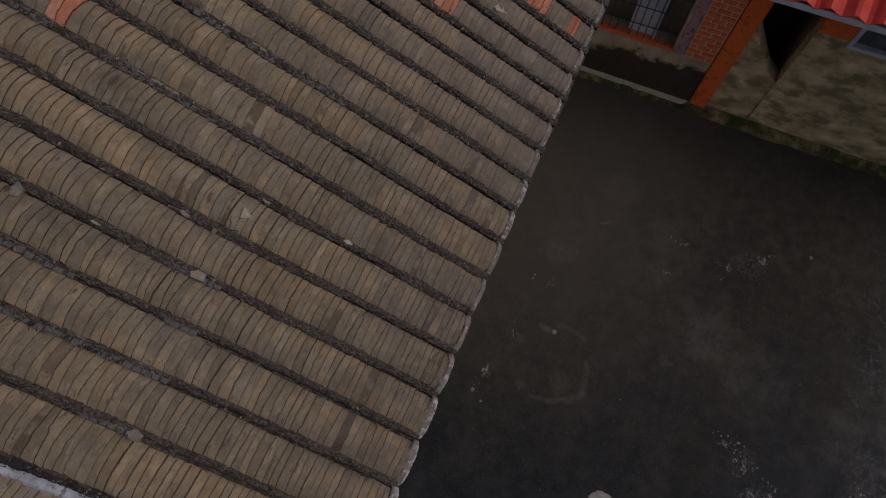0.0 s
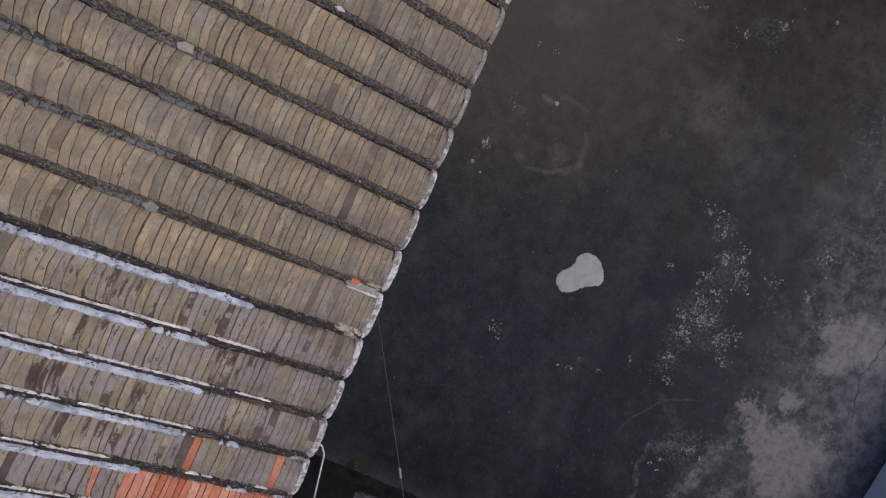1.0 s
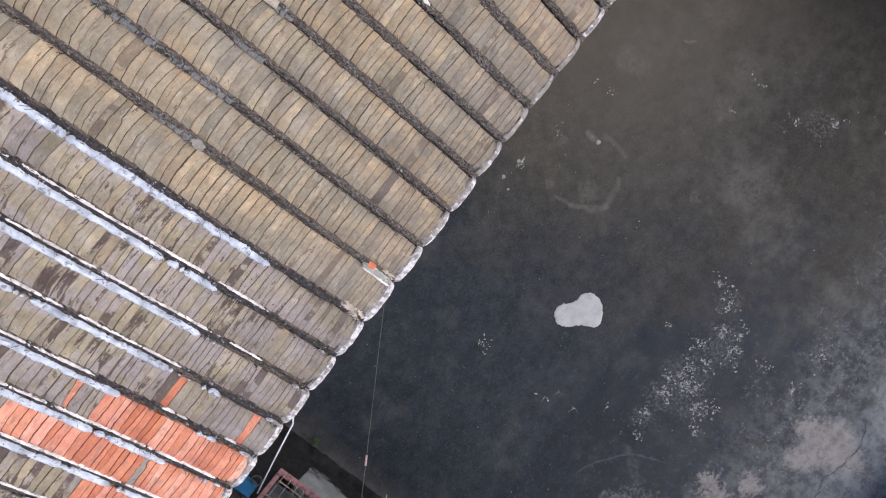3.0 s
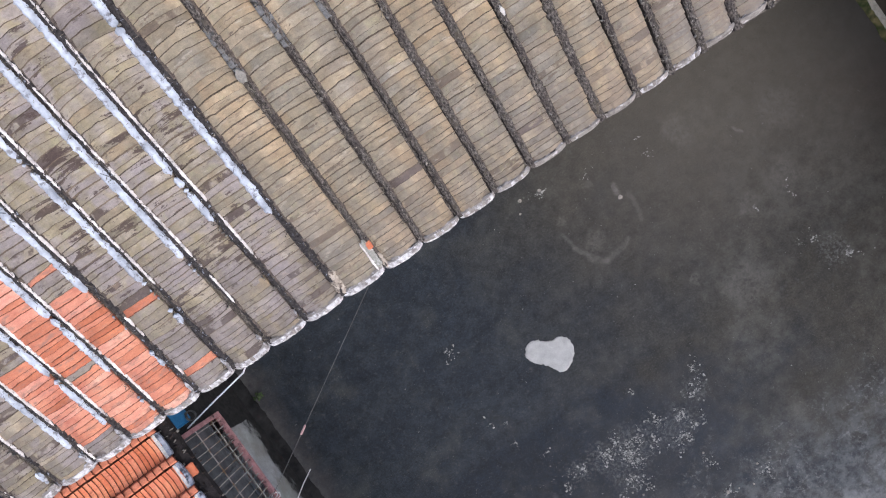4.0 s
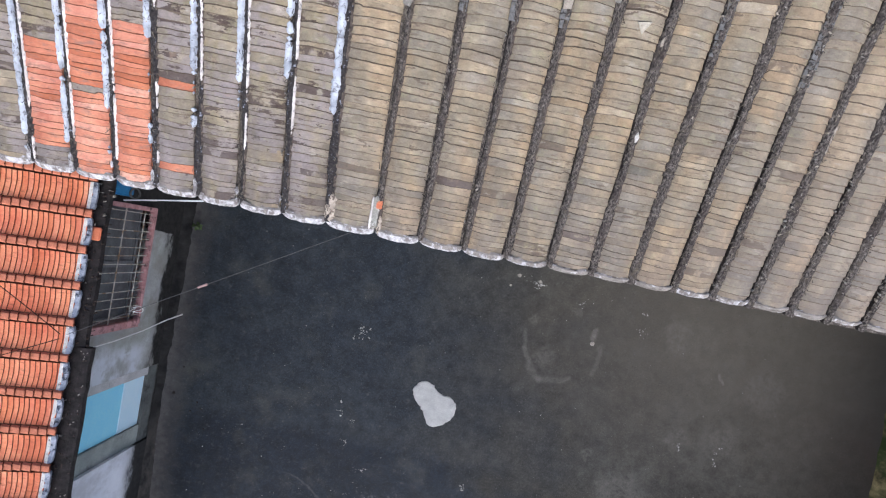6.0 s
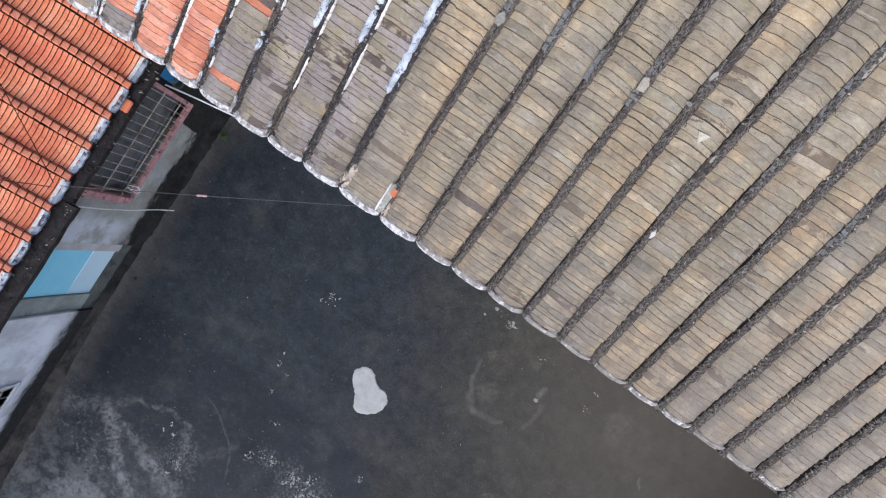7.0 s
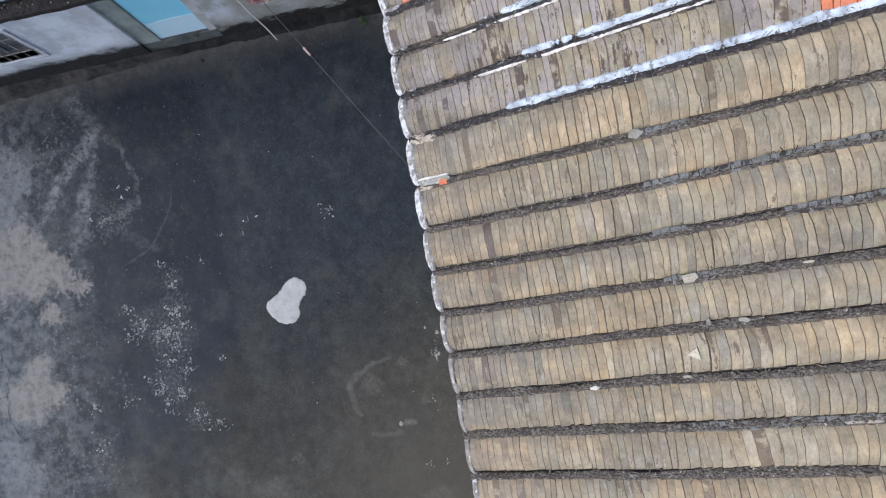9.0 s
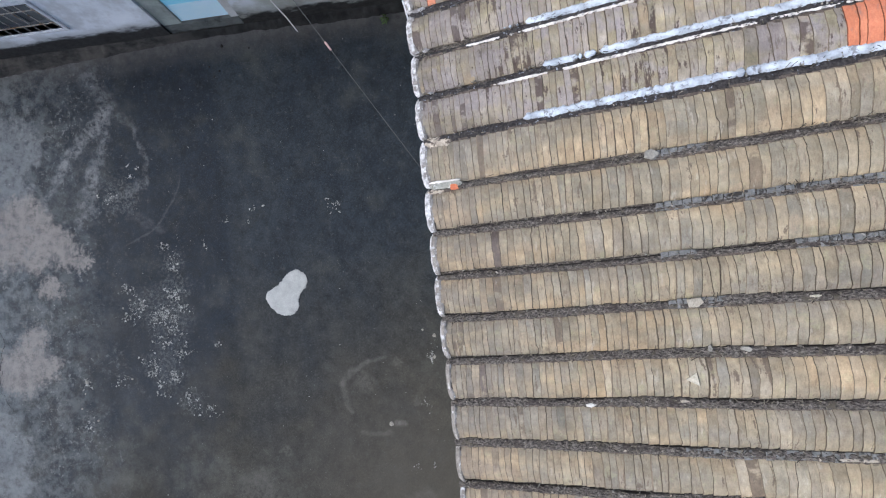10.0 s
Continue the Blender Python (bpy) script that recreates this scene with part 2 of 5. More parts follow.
M["mortar_dull"] = plain("greenish_grey_mortar", (0.24, 0.235, 0.2), (0.42, 0.415, 0.37), 22, grain=130, bump=0.9, stain=(0.56, 0.55, 0.52), stain_scale=20, stain_at=(0.58, 0.68))
M["mortar_crumbly"] = plain("crumbly_cream_mortar", (0.3, 0.25, 0.2), (0.66, 0.58, 0.47), 26, grain=110, bump=1.0, stain=(0.16, 0.125, 0.1), stain_scale=24, stain_at=(0.52, 0.64))
M["cream_white"] = plain("cream_white_mortar", (0.5, 0.47, 0.42), (0.8, 0.78, 0.74), 25, grain=130, bump=0.9, stain=(0.2, 0.18, 0.17), stain_scale=28, stain_at=(0.58, 0.66))
M["shard"] = plain("pale_tile_shard", (0.17, 0.16, 0.14), (0.36, 0.335, 0.29), 25)
M["cream_shard"] = plain("beige_tile_shard", (0.3, 0.265, 0.21), (0.44, 0.39, 0.32), 25)
M["slate"] = plain("blue_grey_gutter_tile", (0.115, 0.113, 0.108), (0.24, 0.236, 0.228), 30, stain=(0.04, 0.036, 0.032), stain_scale=16, stain_at=(0.52, 0.62))
M["litter"] = plain("brown_leaf_litter", (0.03, 0.024, 0.021), (0.09, 0.062, 0.05), 9)
M["wood"] = plain("old_roof_timber", (0.05, 0.04, 0.03), (0.1, 0.08, 0.06), 8)
M["plaster_grey"] = plain("grey_cement_render", (0.42, 0.42, 0.41), (0.62, 0.62, 0.62), 3.5, stain=(0.16, 0.16, 0.16), stain_scale=3.0, stain_at=(0.58, 0.75))
M["sash"] = plain("grey_sash_paint", (0.1, 0.105, 0.11), (0.2, 0.2, 0.21), 8)
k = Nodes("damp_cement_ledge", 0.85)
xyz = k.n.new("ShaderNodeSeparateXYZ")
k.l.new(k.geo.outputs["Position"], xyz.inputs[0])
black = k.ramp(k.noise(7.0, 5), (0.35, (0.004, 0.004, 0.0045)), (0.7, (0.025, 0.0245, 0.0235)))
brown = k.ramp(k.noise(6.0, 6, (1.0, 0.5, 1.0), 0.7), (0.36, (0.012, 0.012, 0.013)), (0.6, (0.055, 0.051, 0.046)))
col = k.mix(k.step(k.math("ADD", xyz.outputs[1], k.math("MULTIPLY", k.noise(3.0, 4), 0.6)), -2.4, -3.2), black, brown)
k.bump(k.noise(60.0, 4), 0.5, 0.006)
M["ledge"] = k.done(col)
M["plaster_green"] = plain("grey_green_render", (0.24, 0.27, 0.25), (0.4, 0.43, 0.4), 4, stain=(0.1, 0.1, 0.095), stain_scale=3.5, stain_at=(0.55, 0.72))
# threshold cement darkened and spotted black for the shadow below the door
M["threshold"] = plain("shaded_grey_cement", (0.075, 0.082, 0.08), (0.17, 0.18, 0.172), 5, stain=(0.025, 0.026, 0.026), stain_scale=3.2, stain_at=(0.52, 0.66))
M["pale_blue"] = plain("pale_blue_wall_paint", (0.58, 0.68, 0.84), (0.66, 0.75, 0.89), 3)
M["door_blue"] = plain("sky_blue_door", (0.34, 0.77, 0.99), (0.42, 0.83, 1.0), 3, rough=0.4, bump=0.1)
M["door_pale"] = plain("pale_blue_door", (0.64, 0.87, 1.0), (0.72, 0.9, 1.0), 3, rough=0.4, bump=0.1)
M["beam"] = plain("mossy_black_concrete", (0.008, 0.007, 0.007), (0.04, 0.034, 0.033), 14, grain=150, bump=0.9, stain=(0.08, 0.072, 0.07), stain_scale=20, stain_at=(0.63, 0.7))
M["pink"] = plain("faded_pink_frame_paint", (0.4, 0.2, 0.2), (0.6, 0.36, 0.36), 12, stain=(0.12, 0.08, 0.08), stain_scale=14)
M["steel"] = plain("rusty_white_bar", (0.33, 0.31, 0.27), (0.58, 0.56, 0.52), 20, rough=0.6, stain=(0.22, 0.14, 0.07), stain_scale=11, stain_at=(0.48, 0.62))
M["white_frame"] = plain("white_frame_paint", (0.55, 0.57, 0.6), (0.75, 0.76, 0.8), 8, rough=0.55)
M["cable_white"] = plain("white_cable", (0.72, 0.72, 0.72), (0.85, 0.85, 0.85), 20, rough=0.6)
M["cable_dark"] = plain("dark_cable", (0.045, 0.045, 0.045), (0.1, 0.1, 0.1), 20, rough=0.6)
M["cable_brown"] = plain("brown_cable", (0.035, 0.016, 0.01), (0.08, 0.036, 0.022), 20, rough=0.9)
M["blue_box"] = plain("blue_plastic", (0.03, 0.16, 0.36), (0.05, 0.22, 0.45), 8, rough=0.5)
M["leaf"] = plain("weed_leaf", (0.03, 0.05, 0.018), (0.07, 0.1, 0.035), 20)
M["red_paint"] = plain("orange_red_pillar_paint", (0.88, 0.15, 0.03), (0.96, 0.23, 0.05), 9, stain=(0.34, 0.08, 0.03), stain_scale=7, stain_at=(0.55, 0.7))
M["brick"] = plain("red_brick", (0.74, 0.15, 0.05), (0.9, 0.25, 0.09), 12)
M["brick_joint"] = plain("pale_brick_joint", (0.8, 0.6, 0.4), (0.9, 0.72, 0.5), 20)
M["stone_wall"] = plain("stained_brown_render", (0.4, 0.3, 0.14), (0.92, 0.76, 0.46), 4.5, stain=(0.3, 0.245, 0.12), stain_scale=3.4, stain_at=(0.46, 0.62), stretch=(1, 0.8, 1.3))
k = Nodes("black_footed_render", 0.85)
xyz = k.n.new("ShaderNodeSeparateXYZ")
k.l.new(k.geo.outputs["Position"], xyz.inputs[0])
# mask of the black lower band, ragged along its top
damp = k.step(k.math("ADD", xyz.outputs[2], k.math("MULTIPLY", k.math("SUBTRACT", k.noise(1.8, 7, None, 0.68), 0.5), 1.5)), 0.78, 0.6)
col = k.ramp(k.noise(5.0, 6, None, 0.65), (0.3, (0.36, 0.28, 0.17)), (0.7, (0.7, 0.56, 0.38)))
col = k.mix(k.math("MULTIPLY", damp, 0.93), col, (0.035, 0.03, 0.022))
k.bump(k.noise(70.0, 4), 0.4, 0.006)
M["foot_wall"] = k.done(col)
M["red_sheet"] = plain("red_roof_sheet", (0.66, 0.05, 0.03), (0.8, 0.09, 0.06), 4, rough=0.45, bump=0.08)
M["interior"] = plain("dim_interior_render", (0.2, 0.15, 0.11), (0.34, 0.26, 0.19), 3)
# mottled grey base paints pale reflections into the panes
M["glass"] = plain("grey_reflection_glass", (0.08, 0.085, 0.09), (0.2, 0.21, 0.215), 4, rough=0.15, bump=0.02)
M["patch"] = plain("pale_cement_patch", (0.34, 0.342, 0.33), (0.47, 0.47, 0.452), 9, grain=150, bump=0.35)
k = Nodes("pale_lichen_crust", 0.9)
M["fleck"] = k.done(k.mix(k.noise(30.0, 3), k.ramp(k.random("island"), (0.0, (0.07, 0.072, 0.068)), (0.55, (0.2, 0.2, 0.186)), (0.85, (0.44, 0.437, 0.41)), (1.0, (0.7, 0.69, 0.655))), (0.3, 0.3, 0.28)))
M["crumb"] = plain("white_lichen_crust", (0.2, 0.2, 0.184), (0.52, 0.515, 0.48), 30)
k = Nodes("grey_lime_speck", 0.9)
M["speck"] = k.done(k.ramp(k.random("island"), (0.0, (0.06, 0.062, 0.062)), (0.7, (0.17, 0.17, 0.162)), (1.0, (0.42, 0.42, 0.4))))
M["joint_tape"] = plain("pinkish_tape", (0.36, 0.22, 0.2), (0.48, 0.34, 0.32), 30)


def damp_wall(name, dark, light, foot, rise, seed, stain):
    """Render with a black damp stain of ragged, soft outline at its foot; rise takes the black up the north end."""
    k = Nodes(name, 0.9)
    col = k.ramp(k.noise(3.2, 5), (0.3, dark), (0.72, light))
    fine = k.noise(90.0, 3)
    col = k.mix(0.3, col, k.ramp(fine, (0.35, 0.25), (0.7, 0.75)), "OVERLAY")
    col = k.mix(k.math("MULTIPLY", k.step(k.noise(2.2, 6, (1, 1, 0.6), 0.65, (7.0, seed, 4.0)), 0.44, 0.62), 0.75), col, stain)
    xyz = k.n.new("ShaderNodeSeparateXYZ")
    k.l.new(k.geo.outputs["Position"], xyz.inputs[0])
    # with rise, the black soon covers the full height north of y -0.5
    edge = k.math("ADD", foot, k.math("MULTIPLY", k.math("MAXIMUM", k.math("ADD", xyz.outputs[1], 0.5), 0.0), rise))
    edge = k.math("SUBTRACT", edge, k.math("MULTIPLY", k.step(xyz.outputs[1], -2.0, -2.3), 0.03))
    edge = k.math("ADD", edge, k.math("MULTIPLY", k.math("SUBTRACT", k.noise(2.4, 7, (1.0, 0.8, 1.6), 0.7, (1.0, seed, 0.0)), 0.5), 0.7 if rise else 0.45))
    over = k.math("SUBTRACT", xyz.outputs[2], edge)
    if rise:
        # old whitewash flaking beside the door, mossy stains towards the window
        lime = k.math("MULTIPLY", k.math("MULTIPLY", k.step(xyz.outputs[1], -1.78, -1.95), k.step(xyz.outputs[2], 0.45, 0.75)), k.step(k.noise(4.0, 6, None, 0.65, (3.0, 3.0, 1.0)), 0.38, 0.5))
        col = k.mix(k.math("MULTIPLY", lime, 0.75), col, (0.66, 0.7, 0.76))
        col = k.mix(k.math("MULTIPLY", k.step(k.noise(2.6, 6, None, 0.65, (6.0, 2.0, 3.0)), 0.44, 0.66), 0.7), col, (0.25, 0.24, 0.2))
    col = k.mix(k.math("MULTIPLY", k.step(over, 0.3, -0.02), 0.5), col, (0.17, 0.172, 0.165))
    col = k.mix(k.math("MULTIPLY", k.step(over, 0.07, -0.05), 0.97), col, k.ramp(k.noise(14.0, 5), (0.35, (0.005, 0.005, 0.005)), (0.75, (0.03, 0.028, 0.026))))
    k.bump(fine, 0.3, 0.006)
    return k.done(col)


# slight blue in both renders paints in the sky's light on the walls
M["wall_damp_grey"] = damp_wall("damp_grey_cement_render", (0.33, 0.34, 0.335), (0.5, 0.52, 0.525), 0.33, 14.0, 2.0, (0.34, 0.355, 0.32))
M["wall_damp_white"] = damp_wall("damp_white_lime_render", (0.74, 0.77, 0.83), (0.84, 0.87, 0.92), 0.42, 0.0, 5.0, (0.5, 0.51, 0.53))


def ground_material():
    """Wet dark concrete with pale bare patches, lichen flecks, a scraped ring and cracks."""
    k = Nodes("dark_weathered_concrete", 0.6)
    k.b.inputs["Specular IOR Level"].default_value = 0.22
    pos = k.geo.outputs["Position"]
    warp = k.n.new("ShaderNodeTexNoise")
    warp.inputs["Scale"].default_value, warp.inputs["Detail"].default_value, warp.inputs["Roughness"].default_value = 2.6, 6, 0.68
    k.l.new(pos, warp.inputs["Vector"])
    off = k.vec("MULTIPLY", k.vec("SUBTRACT", warp.outputs["Color"], (0.5, 0.5, 0.5)), (1.5, 1.5, 0.0))
    wpos = k.vec("ADD", pos, off)

    def blobs(items, p):
        total = None
        for cx, cy, r in items:
            d = k.vec("DISTANCE", p, (cx, cy, 0.0))
            v = k.step(d, r * 0.92, r * 0.4)
            total = v if total is None else k.math("MAXIMUM", total, v)
        return total

    side_of = k.math("ADD", k.vec("DOT_PRODUCT", pos, (0.2, 0.07, 0.0)), k.math("MULTIPLY", k.math("SUBTRACT", k.noise(0.9, 5), 0.5), 1.6))
    # cool side: blue of shade and reflected sky is put into the base colour
    cool = k.ramp(k.noise(0.7, 5), (0.3, (0.006, 0.0092, 0.0152)), (0.7, (0.0122, 0.017, 0.0252)))
    warm = k.ramp(k.noise(0.8, 5), (0.3, (0.021, 0.0193, 0.0146)), (0.7, (0.041, 0.0378, 0.0288)))
    base = k.mix(k.step(side_of, -0.12, 0.5), cool, warm)
    # the tone changes along a straight line: paler, in places browner, towards the old house
    line = k.n.new("ShaderNodeSeparateXYZ")
    k.l.new(k.vec("ADD", pos, k.vec("MULTIPLY", off, (0.12, 0.12, 0.0))), line.inputs[0])
    dry = k.math("MULTIPLY", k.step(line.outputs[1], -2.82, -2.6), k.math("ADD", k.math("MULTIPLY", k.step(k.noise(2.4, 6, None, 0.65, (9.0, 4.0, 0.0)), 0.3, 0.66), 0.6), 0.3))
    base = k.mix(k.math("MULTIPLY", dry, k.step(line.outputs[0], 1.4, -0.4)), base, (0.021, 0.0258, 0.0315))
    base = k.mix(k.math("MULTIPLY", k.math("MULTIPLY", dry, k.step(line.outputs[0], -0.6, 0.8)), 0.65), base, (0.037, 0.036, 0.0315))
    base = k.mix(0.8, base, k.ramp(k.noise(6.0, 7, None, 0.7), (0.3, 0.14), (0.72, 0.86)), "OVERLAY")
    base = k.mix(0.7, base, k.ramp(k.noise(38.0, 7, None, 0.8), (0.34, 0.14), (0.68, 0.92)), "OVERLAY")

    def seg(p, a, b, w):
        """A streak from a to b, w wide, fading at its sides."""
        ab = (b[0] - a[0], b[1] - a[1])
        n2 = ab[0] ** 2 + ab[1] ** 2
        rel = k.vec("SUBTRACT", p, (a[0], a[1], 0.0))
        t = k.math("DIVIDE", k.vec("DOT_PRODUCT", rel, (ab[0], ab[1], 0.0)), n2, clamp=True)
        near = k.n.new("ShaderNodeCombineXYZ")
        k.put(near.inputs[0], k.math("MULTIPLY", t, ab[0]))
        k.put(near.inputs[1], k.math("MULTIPLY", t, ab[1]))
        return k.step(k.vec("DISTANCE", rel, near.outputs[0]), w, w * 0.15)

    haze = k.step(k.noise(1.3, 7, None, 0.66, (4.0, 2.0, 0.0)), 0.5, 0.78)
    base = k.mix(k.math("MULTIPLY", haze, 0.5), base, (0.076, 0.076, 0.064))
    cloud = blobs(((3.83, -1.68, 0.8), (3.0, -2.5, 0.7), (2.6, -3.3, 0.7), (2.3, -4.4, 0.6), (4.6, -3.3, 0.7), (4.0, -0.9, 0.6), (4.7, -2.0, 1.0), (5.3, -2.8, 1.0), (5.0, -1.0, 0.9), (4.6, -0.4, 0.9), (5.4, -0.6, 0.9), (3.6, -0.5, 0.6), (4.6, -4.2, 0.9), (5.4, -4.0, 0.9)), wpos)
    base = k.mix(k.math("MULTIPLY", k.math("MULTIPLY", cloud, k.step(k.noise(5.0, 6, None, 0.7, (2.0, 1.0, 0.0)), 0.34, 0.7)), 0.52), base, (0.096, 0.095, 0.081))
    east = k.n.new("ShaderNodeSeparateXYZ")
    k.l.new(wpos, east.inputs[0])
    base = k.mix(k.math("MULTIPLY", k.math("MULTIPLY", k.step(east.outputs[0], 0.3, 3.6), k.step(east.outputs[1], -2.9, -0.7)), 0.55), base, (0.105, 0.094, 0.074))
    base = k.mix(k.math("MULTIPLY", k.step(east.outputs[0], 4.0, 5.6), 0.22), base, (0.1, 0.092, 0.075))
    # mottled blue-grey wash towards the far side of the yard
    xyz = k.n.new("ShaderNodeSeparateXYZ")
    k.l.new(wpos, xyz.inputs[0])
    mottle = k.step(k.noise(5.5, 8, None, 0.75, (1.0, 3.0, 0.0)), 0.4, 0.62)
    wash = k.math("MULTIPLY", k.step(xyz.outputs[1], -4.1, -5.3), mottle)
    base = k.mix(k.math("MULTIPLY", wash, 0.75), base, (0.098, 0.106, 0.108))
    wash = k.math("MULTIPLY", k.step(xyz.outputs[1], -5.2, -6.2), k.math("ADD", k.math("MULTIPLY", mottle, 0.6), 0.35))
    base = k.mix(k.math("MULTIPLY", wash, 0.7), base, (0.17, 0.186, 0.196))
    # bare brownish patches with frayed edges
    fray = k.n.new("ShaderNodeTexNoise")
    fray.inputs["Scale"].default_value, fray.inputs["Detail"].default_value, fray.inputs["Roughness"].default_value = 13.0, 6, 0.75
    k.l.new(pos, fray.inputs["Vector"])
    frayed = k.vec("MULTIPLY", k.vec("SUBTRACT", fray.outputs["Color"], (0.5, 0.5, 0.5)), (0.5, 0.5, 0.0))
    ragged = k.vec("ADD", k.vec("ADD", pos, k.vec("MULTIPLY", off, (0.3, 0.3, 0.0))), frayed)
    grit = k.step(k.noise(11.0, 7, None, 0.72), 0.34, 0.58)
    chalk = blobs(((-2.13, -5.4, 0.4), (-1.8, -5.55, 0.4), (-1.95, -5.25, 0.3), (-1.42, -5.52, 0.36), (1.95, -5.9, 0.38), (2.0, -5.68, 0.26), (2.3, -5.93, 0.38), (2.46, -5.8, 0.34), (1.6, -6.0, 0.3)), ragged)
    base = k.mix(k.math("MULTIPLY", chalk, k.math("ADD", k.math("MULTIPLY", grit, 0.42), 0.12)), base, (0.2, 0.208, 0.216))
    pale = blobs(((-0.9, -5.56, 0.4), (-0.88, -5.26, 0.4), (-0.72, -5.02, 0.33), (-0.57, -5.3, 0.38), (-0.6, -5.6, 0.36), (-0.5, -4.86, 0.25), (-1.1, -5.4, 0.33), (-0.38, -4.68, 0.15), (-0.06, -5.14, 0.22), (0.6, -5.4, 0.28), (0.84, -5.46, 0.36), (0.95, -5.32, 0.28), (1.06, -5.6, 0.36), (0.94, -5.8, 0.34)), ragged)
    base = k.mix(k.math("MULTIPLY", pale, k.math("ADD", k.math("MULTIPLY", grit, 0.4), 0.34)), base, (0.262, 0.235, 0.214))
    speck = k.math("MULTIPLY", k.step(k.noise(16.0, 7, None, 0.75, (3.0, 3.0, 0.0)), 0.53, 0.62), k.math("MULTIPLY", k.step(xyz.outputs[1], -3.8, -4.9), k.step(k.noise(1.9, 5, None, 0.65, (4.0, 7.0, 0.0)), 0.4, 0.62)))
    base = k.mix(k.math("MULTIPLY", speck, 0.75), base, (0.17, 0.175, 0.175))
    crumbs = k.math("ADD", k.math("MULTIPLY", k.noise(62.0, 7, None, 0.78, (2.0, 5.0, 0.0)), 0.6), k.math("MULTIPLY", k.noise(15.0, 4, None, 0.6, (6.0, 1.0, 0.0)), 0.4))
    dust = k.step(k.noise(70.0, 3, None, 0.7, (1.0, 7.0, 0.0)), 0.6, 0.72)
    base = k.mix(k.math("MULTIPLY", dust, k.math("ADD", k.math("MULTIPLY", haze, 0.7), 0.4)), base, (0.17, 0.165, 0.15))
    # pale scour streaks
    spos = k.vec("ADD", pos, k.vec("MULTIPLY", off, (0.3, 0.3, 0.0)))
    broken = k.step(k.noise(11.0, 8, None, 0.78, (8.0, 3.0, 0.0)), 0.38, 0.62)
    for a, b, w, amount in (((-3.1, -4.5), (-2.4, -4.15), 0.2, 0.4), ((-2.4, -4.15), (-1.65, -4.83), 0.1, 0.75), ((-1.65, -4.83), (-1.15, -5.08), 0.1, 0.7), ((-2.3, -4.15), (-1.39, -4.51), 0.13, 0.55), ((-1.5, -4.45), (-0.9, -4.62), 0.15, 0.5),
                            ((-2.4, -4.1), (-2.08, -3.8), 0.07, 0.3), ((-2.08, -3.83), (-1.38, -3.74), 0.045, 0.4), ((-1.38, -3.76), (-1.22, -3.96), 0.06, 0.5), ((-1.25, -3.96), (-1.2, -4.27), 0.07, 0.5), ((-1.0, -4.0), (-0.7, -3.6), 0.1, 0.2)):
        base = k.mix(k.math("MULTIPLY", k.math("MULTIPLY", seg(spos, a, b, w), broken), amount), base, (0.19, 0.192, 0.195))
    # a hairline arc, the scraped part ring and a drag mark
    small = k.vec("ADD", pos, k.vec("MULTIPLY", off, (0.12, 0.12, 0.0)))
    rim = k.math("ABSOLUTE", k.math("SUBTRACT", k.vec("DISTANCE", small, (-1.55, -4.35, 0.0)), 1.05))
    on_arc = k.math("MULTIPLY", k.step(k.vec("DISTANCE", pos, (-0.9, -3.6, 0.0)), 0.75, 0.4), k.math("ADD", k.math("MULTIPLY", broken, 0.6), 0.4))
    base = k.mix(k.math("MULTIPLY", k.math("MULTIPLY", k.step(rim, 0.022, 0.0), on_arc), 0.24), base, (0.2, 0.2, 0.195))
    for a, b, w, amount in (((1.3, -0.79), (1.34, -1.03), 0.04, 0.2), ((1.34, -1.03), (1.44, -1.25), 0.05, 0.24), ((1.44, -1.25), (1.59, -1.4), 0.07, 0.23), ((1.59, -1.4), (1.78, -1.36), 0.075, 0.19), ((1.84, -1.36), (1.98, -1.32), 0.05, 0.2),
                            ((2.31, -0.82), (2.27, -1.2), 0.05, 0.2), ((2.2, -0.74), (2.22, -0.64), 0.06, 0.5), ((3.9, -0.88), (3.97, -0.97), 0.03, 0.4)):
        base = k.mix(k.math("MULTIPLY", k.math("MULTIPLY", seg(small, a, b, w), k.math("ADD", k.math("MULTIPLY", broken, 0.6), 0.4)), amount), base, (0.21, 0.2, 0.178))
    # dried puddle marks
    marks = blobs(((1.96, -0.48, 0.1), (1.4, -0.63, 0.09), (1.58, -1.1, 0.2), (3.53, -1.8, 0.24), (4.08, -1.73, 0.36), (2.43, -2.22, 0.12), (4.53, -0.99, 0.4), (2.9, -2.69, 0.45), (3.3, -0.5, 0.3)), spos)
    base = k.mix(k.math("MULTIPLY", k.math("MULTIPLY", marks, k.step(k.noise(17.0, 8, None, 0.75, (3.0, 6.0, 0.0)), 0.32, 0.66)), 0.5), base, (0.125, 0.118, 0.102))
    # a paler worn strip along the side house
    off_wall = k.math("ADD", k.vec("DOT_PRODUCT", spos, (0.9988, 0.048, 0.0)), 3.422)
    strip = k.math("MULTIPLY", k.step(off_wall, 0.5, 0.16), k.math("ADD", k.math("MULTIPLY", k.step(k.noise(6.0, 7, None, 0.7, (5.0, 5.0, 0.0)), 0.3, 0.65), 0.5), 0.5))
    base = k.mix(k.math("MULTIPLY", strip, 0.6), base, (0.061, 0.057, 0.054))
    rim_line = k.math("MULTIPLY", k.step(off_wall, 0.26, 0.13), k.step(k.noise(9.0, 7, None, 0.72, (2.0, 9.0, 0.0)), 0.3, 0.6))
    base = k.mix(k.math("MULTIPLY", rim_line, 0.5), base, (0.088, 0.083, 0.079))
